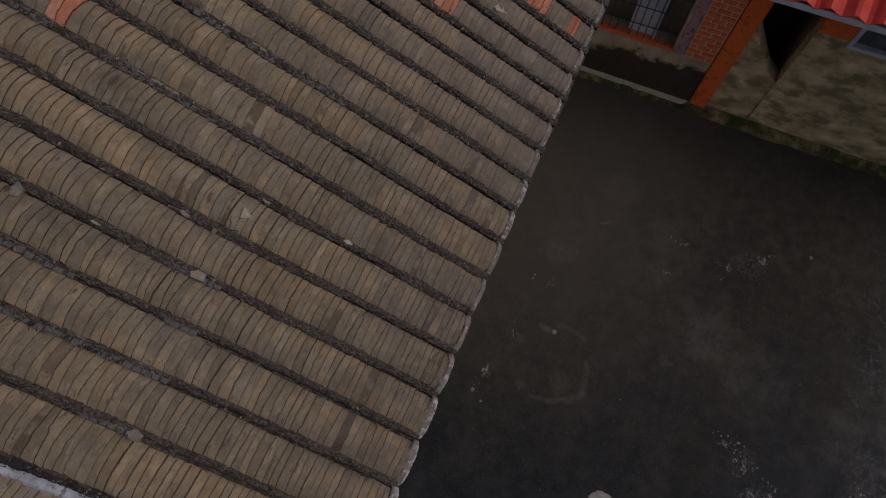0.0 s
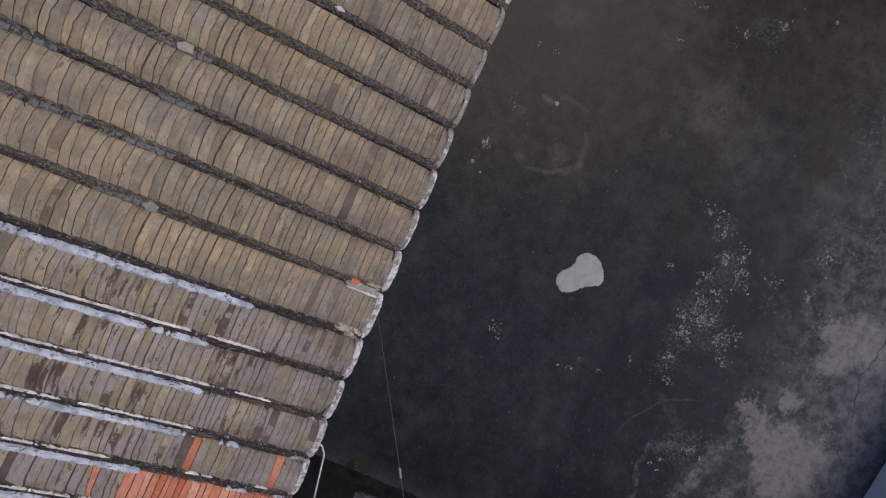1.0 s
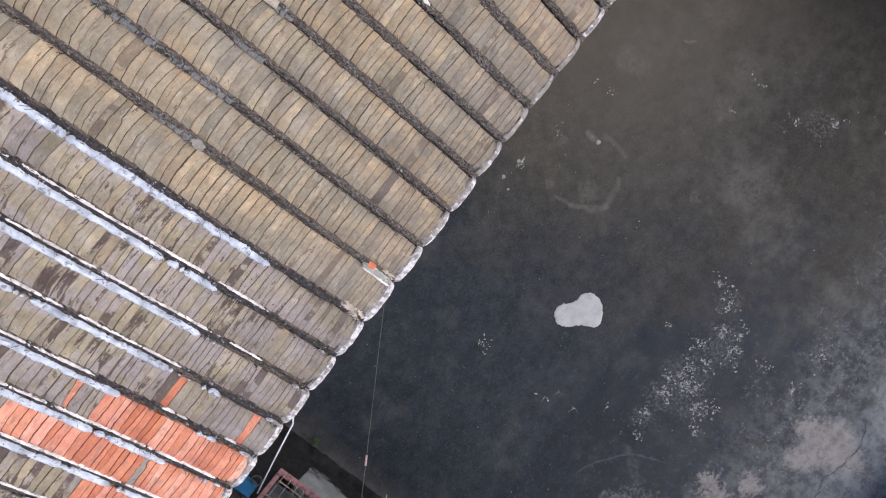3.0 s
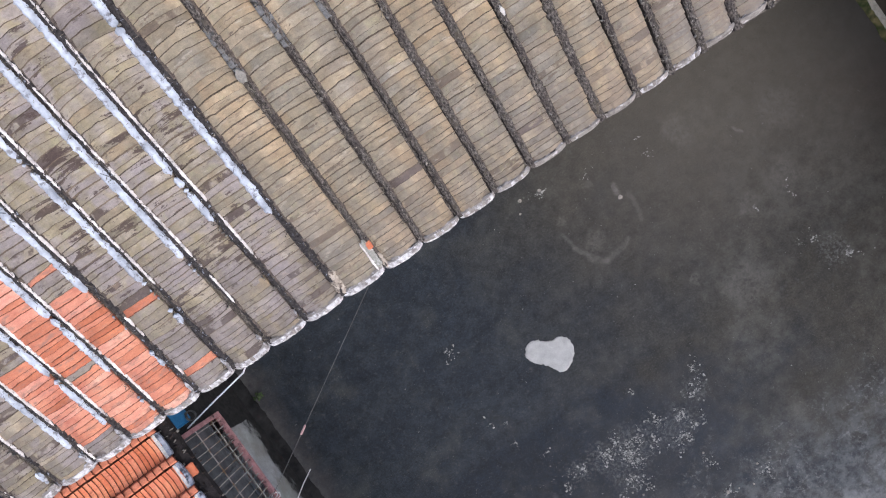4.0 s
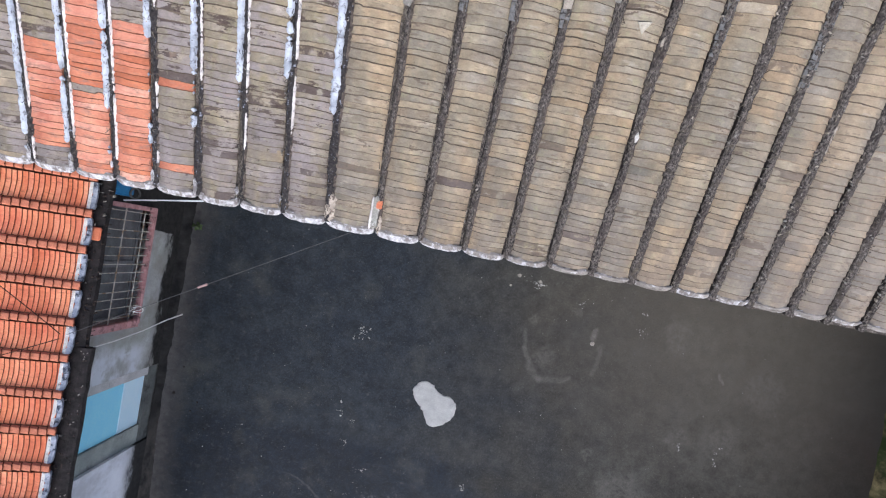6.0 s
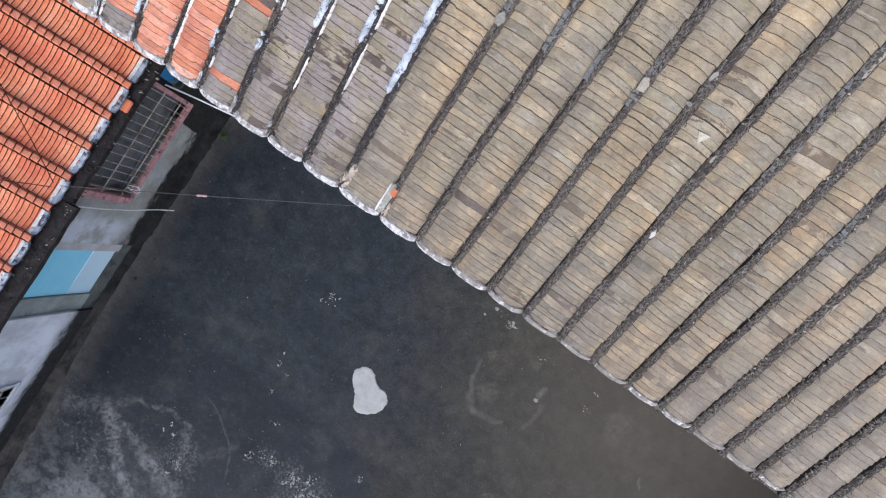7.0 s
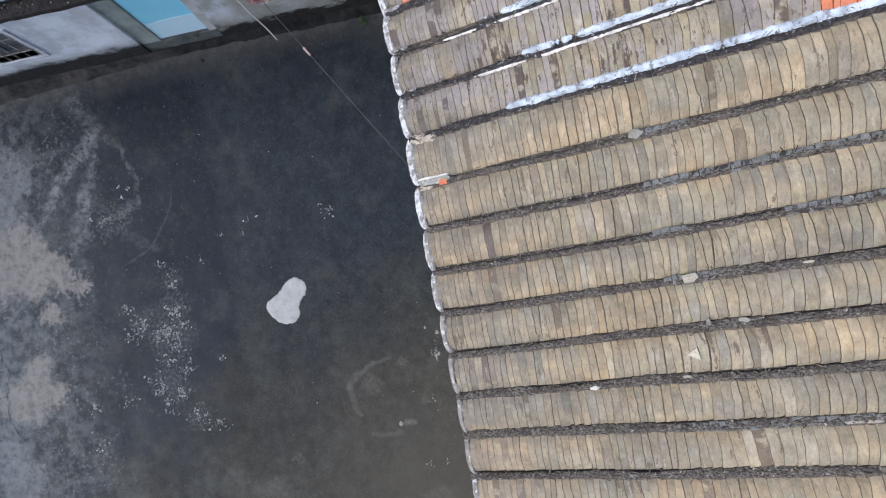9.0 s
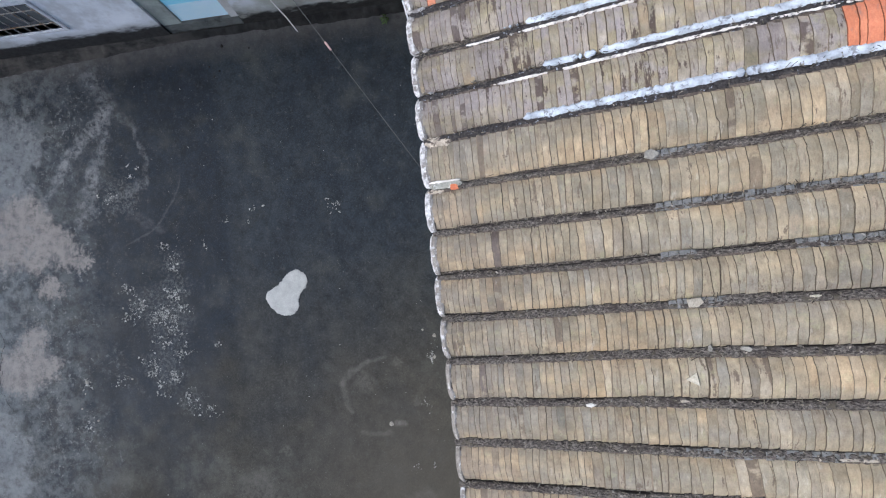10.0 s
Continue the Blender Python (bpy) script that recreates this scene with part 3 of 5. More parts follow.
    # grey lime bloom round the lichen crusts
    bloom = blobs(((1.23, -3.66, 0.3), (0.9, -3.6, 0.32), (0.5, -3.62, 0.42), (0.3, -3.8, 0.4), (0.1, -3.5, 0.3), (-0.25, -3.5, 0.22), (1.6, -3.4, 0.25), (1.1, -3.87, 0.24), (-1.2, -4.1, 0.35), (4.1, -2.9, 0.3), (1.75, -4.75, 0.25)), k.vec("ADD", small, frayed))
    base = k.mix(k.math("MULTIPLY", k.math("MULTIPLY", bloom, k.step(k.noise(24.0, 7, None, 0.8, (2.0, 8.0, 0.0)), 0.46, 0.6)), 0.5), base, (0.16, 0.162, 0.155))
    # faint smudges and stray crumbs
    base = k.mix(k.math("MULTIPLY", k.step(k.noise(13.0, 6, None, 0.68, (7.0, 7.0, 0.0)), 0.55, 0.7), 0.3), base, (0.09, 0.092, 0.086))
    stray = k.math("MULTIPLY", k.step(crumbs, 0.6, 0.64), k.step(k.noise(3.0, 3, None, 0.5, (9.0, 2.0, 0.0)), 0.48, 0.62))
    base = k.mix(k.math("MULTIPLY", stray, 0.5), base, (0.2, 0.2, 0.185))
    # fine light and dark specks all over
    base = k.mix(k.math("MULTIPLY", k.step(k.noise(105.0, 3, None, 0.6, (5.0, 2.0, 0.0)), 0.6, 0.7), 0.28), base, (0.115, 0.125, 0.13))
    base = k.mix(k.math("MULTIPLY", k.step(k.noise(80.0, 3, None, 0.6, (1.0, 9.0, 0.0)), 0.58, 0.68), 0.42), base, (0.007, 0.008, 0.009))
    k.bump(k.math("ADD", k.noise(60.0, 4), k.noise(8.0, 4)), 0.25, 0.004)
    return k.done(base, k.ramp(k.noise(3.0, 4), (0.3, 0.42), (0.7, 0.7)))


M["ground"] = ground_material()
M["far_moss"] = plain("brown_green_moss", (0.04, 0.042, 0.016), (0.36, 0.29, 0.13), 9, grain=120, bump=0.9, stain=(0.035, 0.055, 0.014), stain_scale=2.2, stain_at=(0.42, 0.6))


# ---- building helpers ----
rng = random.Random(11)


class Shape:
    """Collects faces for one mesh."""

    def __init__(self):
        self.v, self.f, self.m = [], [], []

    def add(self, verts, faces, slot=0):
        k = len(self.v)
        self.v += [tuple(p) for p in verts]
        self.f += [tuple(i + k for i in q) for q in faces]
        self.m += [slot] * len(faces)
        return self

    def mesh(self, name, *mats, smooth=False):
        me = bpy.data.meshes.new(name)
        me.from_pydata(self.v, [], self.f)
        for m in mats:
            me.materials.append(m)
        me.polygons.foreach_set("material_index", self.m)
        if smooth:
            me.polygons.foreach_set("use_smooth", [True] * len(self.f))
        me.update()
        return me


def block(s, a, b, slot=0, bevel=0.0):
    """A box from corner a to corner b with its long edges chamfered."""
    bm = bmesh.new()
    size = [max(q - p, 1e-4) for p, q in zip(a, b)]
    bmesh.ops.create_cube(bm, size=1, matrix=Matrix.LocRotScale([(p + q) / 2 for p, q in zip(a, b)], None, size))
    if bevel:
        bmesh.ops.bevel(bm, geom=bm.edges[:], offset=min(bevel, min(size) * 0.4), segments=2, affect="EDGES")
    bm.verts.index_update()
    s.add([v.co[:] for v in bm.verts], [[v.index for v in f.verts] for f in bm.faces], slot)
    bm.free()
    return s


def tube(s, points, r, sides=6, slot=0):
    """A round rod or cable along points."""
    pts = [Vector(p) for p in points]
    rings = []
    for i, p in enumerate(pts):
        d = (pts[min(i + 1, len(pts) - 1)] - pts[max(i - 1, 0)]).normalized()
        u = d.cross(Vector((0.13, 0.31, 0.94))).normalized()
        w = d.cross(u)
        rings.append([p + (u * math.cos(a) + w * math.sin(a)) * r for a in [2 * math.pi * j / sides for j in range(sides)]])
    verts = [q for ring in rings for q in ring]
    faces = [(i * sides + j, i * sides + (j + 1) % sides, (i + 1) * sides + (j + 1) % sides, (i + 1) * sides + j)
             for i in range(len(pts) - 1) for j in range(sides)]
    faces += [tuple(range(sides))[::-1], tuple((len(pts) - 1) * sides + j for j in range(sides))]
    return s.add(verts, faces, slot)


def sag(a, b, drop, n=14):
    a, b = Vector(a), Vector(b)
    return [a.lerp(b, i / n) - Vector((0, 0, drop * 4 * (i / n) * (1 - i / n))) for i in range(n + 1)]


def thing(name, at, label, category, group="", kind="", rz=0.0):
    ob = new(name)
    ob.empty_display_size = 0.1
    ob.matrix_world = pose(*at, 0, 0, rz)
    return tagged(ob, label, category, group, kind)


def part(name, s, mats, parent, label="", smooth=False, kind=""):
    ob = new(name, s.mesh(name, *(mats if isinstance(mats, (list, tuple)) else [mats]), smooth=smooth))
    ob.parent = parent
    return tagged(ob, label, kind=kind)


def lone(name, s, mats, label, category, kind="", smooth=False, group=""):
    ob = new(name, s.mesh(name, *(mats if isinstance(mats, (list, tuple)) else [mats]), smooth=smooth))
    return tagged(ob, label, category, group, kind)


def wall_with_holes(s, y0, y1, z0, z1, x0, x1, holes, slot=0):
    """A wall in the y-z plane, x0 to x1 thick, with openings (ya, yb, za, zb) through it."""
    ys = sorted({y0, y1, *[h[0] for h in holes], *[h[1] for h in holes]})
    zs = sorted({z0, z1, *[h[2] for h in holes], *[h[3] for h in holes]})
    ny, nz = len(ys), len(zs)

    def solid(i, j):
        if not (0 <= i < ny - 1 and 0 <= j < nz - 1):
            return False
        cy, cz = (ys[i] + ys[i + 1]) / 2, (zs[j] + zs[j + 1]) / 2
        return not any(h[0] < cy < h[1] and h[2] < cz < h[3] for h in holes)

    def v(i, j, k):
        return (i * nz + j) * 2 + k

    faces = []
    for i in range(ny - 1):
        for j in range(nz - 1):
            if solid(i, j):
                faces += [(v(i, j, 1), v(i + 1, j, 1), v(i + 1, j + 1, 1), v(i, j + 1, 1)), (v(i, j, 0), v(i, j + 1, 0), v(i + 1, j + 1, 0), v(i + 1, j, 0))]
                for di, dj, a, b in ((-1, 0, (i, j), (i, j + 1)), (1, 0, (i + 1, j + 1), (i + 1, j)), (0, -1, (i + 1, j), (i, j)), (0, 1, (i, j + 1), (i + 1, j + 1))):
                    if not solid(i + di, j + dj):
                        faces.append((v(*a, 0), v(*a, 1), v(*b, 1), v(*b, 0)))
    s.add([(x, y, z) for y in ys for z in zs for x in (x0, x1)], faces, slot)
    return s


# ---- the ground ----
g = Shape()
xs = [-60, -20, -8, -4, -2, 0, 2, 4, 6, 8, 20, 60]
for i in range(len(xs) - 1):
    for j in range(len(xs) - 1):
        g.add([(xs[i], xs[j], 0), (xs[i + 1], xs[j], 0), (xs[i + 1], xs[j + 1], 0), (xs[i], xs[j + 1], 0)], [(0, 1, 2, 3)])
lone("ground", g, M["ground"], "dark damp concrete courtyard with pale lichen patches", "ground", "structure")

# ---- the old house with the big tiled roof ----
EAVE_Z, PITCH = 3.1, 0.48
ANG = math.atan(PITCH)
CA, SA = math.cos(ANG), math.sin(ANG)
RIDGE_Y = 4.9
VALLEYS = [-3.99, -3.65, -3.30, -2.96, -2.62, -2.29, -1.95, -1.61, -1.26, -0.90, -0.50, -0.14, 0.21, 0.55, 0.89, 1.23, 1.56, 1.89, 2.20,
           2.50, 2.81, 3.11, 3.385, 3.665, 3.96, 4.255, 4.55, 4.84, 5.13, 5.42, 5.71, 6.0, 6.29, 6.58]
SLOPE_LEN = RIDGE_Y / CA


def on_roof(x, s, h=0.0):
    """Place on the roof: s metres up the slope from the eave, h above the deck."""
    return (x, s * CA - h * SA, EAVE_Z + s * SA + h * CA)


old_house = thing("old_house", (1.3, 2.6, 0), "old low house with a weathered grey-brown clay tile roof", "house")
OFF = Vector((1.3, 2.6, 0))


def housed(s):
    s.v = [(x - OFF.x, y - OFF.y, z - OFF.z) for x, y, z in s.v]
    return s


X0, X1 = VALLEYS[0] - 0.05, VALLEYS[-1] + 0.05
w = Shape()
block(w, (X0 + 0.3, 0.5, 0), (X1 - 0.3, 0.74, 3.2))
block(w, (X0 + 0.3, 8.9, 0), (X1 - 0.3, 9.14, 3.2))
for x in (X0 + 0.3, X1 - 0.54):
    w.add([(x, 0.74, 0), (x + 0.24, 0.74, 0), (x + 0.24, 8.9, 0), (x, 8.9, 0), (x, 0.74, 3.2), (x + 0.24, 0.74, 3.2), (x + 0.24, 8.9, 3.2), (x, 8.9, 3.2),
           (x, 4.85, 5.2), (x + 0.24, 4.85, 5.2)],
          [(0, 4, 8, 7, 3), (1, 2, 6, 9, 5), (4, 5, 9, 8), (8, 9, 6, 7), (0, 1, 5, 4), (3, 7, 6, 2)])
part("wall", housed(w), M["plaster_grey"], old_house)
d = Shape()
zr = EAVE_Z + RIDGE_Y * PITCH
d.add([(X0, 0.0, EAVE_Z), (X1, 0.0, EAVE_Z), (X1, RIDGE_Y, zr), (X0, RIDGE_Y, zr), (X1, 9.8, EAVE_Z), (X0, 9.8, EAVE_Z),
       (X0, 0.03, EAVE_Z - 0.06), (X1, 0.03, EAVE_Z - 0.06), (X1, RIDGE_Y, zr - 0.07), (X0, RIDGE_Y, zr - 0.07), (X1, 9.77, EAVE_Z - 0.06), (X0, 9.77, EAVE_Z - 0.06)],
      [(0, 1, 2, 3), (3, 2, 4, 5), (7, 6, 9, 8), (8, 9, 11, 10), (0, 6, 7, 1), (5, 4, 10, 11), (1, 7, 8, 2), (2, 8, 10, 4), (0, 3, 9, 6), (3, 5, 11, 9)])
deck = part("roof", housed(d), M["moss"], old_house, "weathered convex clay tiles with mossy black gutters between them")
cap = Shape()
for i in range(28):
    x = X0 + i * (X1 - X0) / 28
    block(cap, (x, RIDGE_Y - 0.14, zr - 0.02), (x + (X1 - X0) / 28 - 0.012, RIDGE_Y + 0.14, zr + 0.12), 0, 0.03)
part("ridge_cap", housed(cap), M["moss"], deck)

CROWN, THICK, SEG, BOW = 0.05, 0.012, 12, 0.008


def convex_tile(r, length, chip=0.0, worn=1.0):
    """One arched tile, one wide: rows of front foot, front rim and back rim across the arch."""
    foot, rim, back = [], [], []
    thick = THICK * r.uniform(0.75, 1.3)
    skew, wave = r.uniform(-0.009, 0.009), r.uniform(0, 6.28)
    notch, deep = r.uniform(-0.45, 0.45), r.choice((0, 0, 0, 0.005, 0.009))
    for i in range(SEG + 1):
        u = i / SEG - 0.5
        z = CROWN * (1 - (2 * u) ** 2)
        j = skew * 2 * u + BOW * (1 - 4 * u * u) + 0.0018 * math.sin(wave + 5 * u) + 0.0009 * math.sin(1.7 * wave + 14 * u) + r.uniform(-0.0013, 0.0013) + deep * max(0.0, 1 - abs(u - notch) / 0.12)
        if chip > 0 and u > 0.5 - chip or chip < 0 and u < -0.5 - chip:
            j += 0.012 + r.uniform(0, 0.006)
        foot.append((u, j, z + 0.004))
        rim.append((u, j + 0.0076 * worn * thick / THICK, z + 0.004 + thick * (0.7 if worn < 1 else 1.0) * r.uniform(0.7, 1.1)))
        back.append((u, length, z + 0.004))
    n = SEG + 1
    verts = foot + rim + back + [(-0.5, 0.0, -0.03), (-0.5, length, -0.03), (0.5, 0.0, -0.03), (0.5, length, -0.03)]
    top = [(n + i, n + i + 1, 2 * n + i + 1, 2 * n + i) for i in range(SEG)]
    front = [(i, i + 1, n + i + 1, n + i) for i in range(SEG)]
    k = 3 * n
    side = [(k, 0, n, 2 * n, k + 1), (k + 2, k + 3, 3 * n - 1, 2 * n - 1, n - 1)]
    return verts, top + side, front


TILE_SHAPES = [convex_tile(rng, 0.11, c, worn) for worn in (1.2, 0.6) for c in (0, 0, 0, 0, 0, 0, 0, 0, 0, 0, -0.25, 0.35, 0, 0.2)]  # rim set back more at the eave so the dark shadow line shows, sharper above


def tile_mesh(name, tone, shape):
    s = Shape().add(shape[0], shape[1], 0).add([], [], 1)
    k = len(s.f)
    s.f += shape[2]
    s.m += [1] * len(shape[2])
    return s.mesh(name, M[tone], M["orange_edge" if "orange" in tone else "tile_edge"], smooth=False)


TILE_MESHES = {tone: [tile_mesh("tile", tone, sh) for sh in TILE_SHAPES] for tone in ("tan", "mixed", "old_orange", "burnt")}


BURNT_AT = {11: (0.48, 0.49), 14: (0.28, 0.29)}  # burnt tiles by column, low and high edge


def tone_of(col, y, e, r):
    """Which clay a tile is made of: orange replacements in the patched columns, grey ones round them, tan ones elsewhere."""
    x = (VALLEYS[col] + VALLEYS[col + 1]) / 2
    if col == 3:
        return "old_orange" if y < 1.5 and not 0.55 < y < 0.62 else "mixed"
    if col == 4:
        return "old_orange" if y < 1.07 or 1.2 < y < 1.27 else "mixed"
    if col == 2:
        return "old_orange" if 0.12 < y < 0.86 else "mixed"
    if col == 5:
        return "old_orange" if y < 0.745 < y + e or y < 0.2 < y + e else "mixed"
    if col == 8 and y > 2.6:
        return "old_orange"
    if x > 3.2 and (abs(x - 3.6) < 0.16 and 1.12 < y < 1.3 or abs(x - 4.2) < 0.16 and (0.45 < y < 0.62 or 0.16 < y < 0.22)) or abs(x - 1.72) < 0.1 and 3.06 < y < 3.2:
        return "old_orange"
    if col in BURNT_AT and BURNT_AT[col][0] < y + e and y < BURNT_AT[col][1]:
        return "burnt"
    if x < -0.95:
        return "mixed" if r.random() < 0.9 else "tan"
    return "tan"


def eave_in(x):
    """How far the eave line draws back towards the ends."""
    return 0.012 + min(0.06, 0.022 * max(0.0, x - 0.4))


joined = {t: Shape() for t in ("tan", "mixed", "old_orange")}
single = []
for c in range(len(VALLEYS) - 1):
    a, b = VALLEYS[c], VALLEYS[c + 1]
    width = b - a - 0.05
    xm = (a + b) / 2
    r = random.Random(100 + c)
    step0 = r.uniform(0.058, 0.064)
    s = eave_in(xm)
    while s < SLOPE_LEN - 0.1:
        e = step0 * (r.uniform(0.62, 1.3) if xm < -0.95 else r.uniform(0.74, 1.22)) * min(1.06, 0.83 + 0.1 * s)
        tone = tone_of(c, s * CA, e * CA, r)
        shape = r.choice((*range(9), r.randrange(14))) + (14 if s + r.uniform(-0.4, 0.4) > 1.75 else 0)
        wobble = r.uniform(-0.5, 0.5)
        lift = r.uniform(0.0, 0.008 if xm < -0.95 else 0.004)
        drift = 0.006 * math.sin(s * 2.1 + c)
        place = (xm + drift + r.uniform(-0.004, 0.004), s, lift)
        tilt = (r.uniform(-1.0, 1.0), wobble)
        if -1.4 < xm < 1.4 and 0.0 <= s < 2.2 and len(single) < 300:
            single.append((tone, shape, place, width, tilt))
        else:
            verts, top, front = TILE_SHAPES[shape]
            tx, tz = math.radians(tilt[0]), math.radians(tilt[1])
            out = []
            for u, v, h in verts:
                px, py = u * width, v * (e + 0.035) / 0.11 if v > 0.05 else v
                h += (e + 0.035 - py) * 0.09
                out.append(on_roof(place[0] + px - py * tz, s + py + px * tz, h + lift + px * tx))
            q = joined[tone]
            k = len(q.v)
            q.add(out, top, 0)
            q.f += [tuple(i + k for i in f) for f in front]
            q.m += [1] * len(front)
        s += e
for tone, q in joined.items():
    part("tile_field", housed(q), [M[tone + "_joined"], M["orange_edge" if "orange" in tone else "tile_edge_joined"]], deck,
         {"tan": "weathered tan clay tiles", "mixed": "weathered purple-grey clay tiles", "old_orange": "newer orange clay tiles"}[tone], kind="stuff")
for tone, shape, (x, s, lift), width, (tx, tz) in single:
    ob = new("tile", TILE_MESHES[tone][shape])
    ob.parent = deck
    ob.matrix_basis = Matrix.Translation(Vector(on_roof(x, s, lift + 0.004)) - OFF) @ Euler((ANG - 0.09, radians(tx), radians(tz))).to_matrix().to_4x4() @ Matrix.Diagonal((width, 1, 1, 1))

# gutters between the tile columns, filled with dry moss and grit
for i, x in enumerate(VALLEYS):
    s, r, slots = Shape(), random.Random(300 + i), []
    rows, cols = 320, 10
    # width of the black slot that paints the neighbouring tiles' shade into the gutter
    slot_w = r.uniform(0.2, 0.32) + (0.14 if -0.6 < x < 0.3 else 0.2 if x < -0.85 else 0.0)
    for j in range(rows + 1):
        t = j / rows * (SLOPE_LEN - 0.05) + 0.01
        hw = 0.05 + 0.007 * noise.noise((x * 3, t * 2.5, 0)) + 0.006 * noise.noise((x * 3, t * 11, 6)) + 0.006 * noise.noise((x * 3, t * 31, 2)) + (0.01 if x < -0.85 else 0)
        gap = slot_w + 0.25 * noise.noise((x * 5, t * 1.6, 4)) + 0.1 * noise.noise((x * 5, t * 17, 4))
        for k in range(cols + 1):
            u = k / cols * 2 - 1
            v = (u + 1) / 2
            roll = (v - gap) / (1 - gap) if v > gap else -1
            h = -0.012 + r.uniform(-0.004, 0.004) if roll < 0 else 0.018 + 0.03 * (1 - (2 * roll - 1) ** 2) + 0.01 * noise.noise((x * 9 + u * 2, t * 14, 3.0)) + r.uniform(-0.005, 0.006)
            s.v.append(on_roof(x + u * hw + 0.006 * math.sin(t * 2.1 + i), t, h))
            slots.append(1 if roll < 0 else 2 if k >= cols - 2 + noise.noise((x * 7, t * 9, 1.0)) else 0)
    for j in range(rows):
        for k in range(cols):
            q = j * (cols + 1) + k
            s.f.append((q, q + 1, q + cols + 2, q + cols + 1))
            s.m.append(slots[q])
    part("gutter_moss", housed(s), [M["moss_dark" if x < -0.85 else "moss"], M["soil_shade"], M["crust"]], old_house)

# dry grass stems and needles lying in the gutters
stems = Shape()
for i in range(9000):
    v = rng.randrange(len(VALLEYS))
    s = rng.uniform(0.04, SLOPE_LEN - 0.25)
    x = VALLEYS[v] + rng.uniform(-0.03, 0.046) + 0.006 * math.sin(s * 2.1 + v)
    a, l, wd, h = rng.gauss(math.pi / 2, 0.8), rng.uniform(0.008, 0.028), rng.uniform(0.0012, 0.0026), rng.uniform(0.034, 0.056)
    p, q = math.cos(a), math.sin(a)
    rise = rng.uniform(-0.012, 0.012)
    ends = [on_roof(x - p * l - q * wd, s - q * l + p * wd, h - rise), on_roof(x - p * l + q * wd, s - q * l - p * wd, h - rise), on_roof(x - p * l, s - q * l, h - rise - 0.004),
            on_roof(x + p * l - q * wd, s + q * l + p * wd, h + rise), on_roof(x + p * l + q * wd, s + q * l - p * wd, h + rise), on_roof(x + p * l, s + q * l, h + rise - 0.004)]
    stems.add(ends, [(0, 1, 4, 3), (1, 2, 5, 4), (2, 0, 3, 5), (2, 1, 0), (3, 4, 5)], 0 if rng.random() < 0.6 else 1)
part("stem_litter", housed(stems), [M["twig"], M["soil_shade"]], old_house, "dry grass stems lying in the gutters", kind="stuff")

# tile shards and grit caught in the gutters
chips = Shape()
for i in range(1100):
    x = rng.choice(VALLEYS if i < 600 else VALLEYS[17:27]) + rng.uniform(-0.028, 0.028)
    s = rng.uniform(0.05, SLOPE_LEN - 0.2)
    a, l, wd = rng.uniform(0, 3.14), rng.uniform(0.003, 0.014), rng.uniform(0.0025, 0.007)
    pts = [(l, 0), (l * 0.3, wd), (-l * 0.8, wd * 0.7), (-l, -wd * 0.4), (l * 0.2, -wd)]
    top = [on_roof(x + p * math.cos(a) - q * math.sin(a), s + p * math.sin(a) + q * math.cos(a), 0.05 + 0.004 * math.sin(i + p * 90)) for p, q in pts]
    low = [on_roof(x + p * math.cos(a) - q * math.sin(a), s + p * math.sin(a) + q * math.cos(a), 0.02) for p, q in pts]
    chips.add(top + low, [(0, 1, 2, 3, 4)] + [(k, k + 5, (k + 1) % 5 + 5, (k + 1) % 5) for k in range(5)], 1 if i % 3 == 0 else 0)
part("gutter_grit", housed(chips), [M["shard"], M["cream_shard"]], old_house, "small pale tile shards in the gutters", kind="stuff")


# under-tiles that show bare in the upper gutters
under = Shape()
for x in (-0.50, -0.14, 0.21, 0.55, 1.56, 2.20):
    s, r = 1.35 + 0.4 * abs(math.sin(x * 9)), random.Random(int(900 + x * 70))
    while s < SLOPE_LEN - 0.3:
        e, wd, h = 0.062 * r.uniform(0.85, 1.15), 0.032 * r.uniform(0.75, 1.1), 0.044 + r.uniform(-0.003, 0.004)
        if noise.noise((x * 5, s * 1.1, 8.0)) > (-0.5 if x == -0.14 else -0.15):
            c0 = x + 0.008 + 0.006 * math.sin(s * 2.1 + VALLEYS.index(x)) + r.uniform(-0.004, 0.004)
            j = [r.uniform(-0.004, 0.004) for _ in range(6)]
            top = [on_roof(c0 - wd, s + j[0], h - 0.006), on_roof(c0, s + j[1], h + 0.004), on_roof(c0 + wd, s + j[2], h - 0.006), on_roof(c0 + wd, s + e - 0.007 + j[3], h - 0.012), on_roof(c0, s + e - 0.007 + j[4], h - 0.002), on_roof(c0 - wd, s + e - 0.007 + j[5], h - 0.012)]
            low = [on_roof(c0 - wd, s, 0.01), on_roof(c0, s, 0.01), on_roof(c0 + wd, s, 0.01), on_roof(c0 + wd, s + e - 0.007, 0.01), on_roof(c0, s + e - 0.007, 0.01), on_roof(c0 - wd, s + e - 0.007, 0.01)]
            under.add(top + low, [(0, 1, 4, 5), (1, 2, 3, 4)] + [(k, k + 6, (k + 1) % 6 + 6, (k + 1) % 6) for k in range(6)])
        s += e
part("gutter_tile", housed(under), M["slate"], old_house, "blue-grey under-tiles bare in the gutters", kind="stuff")


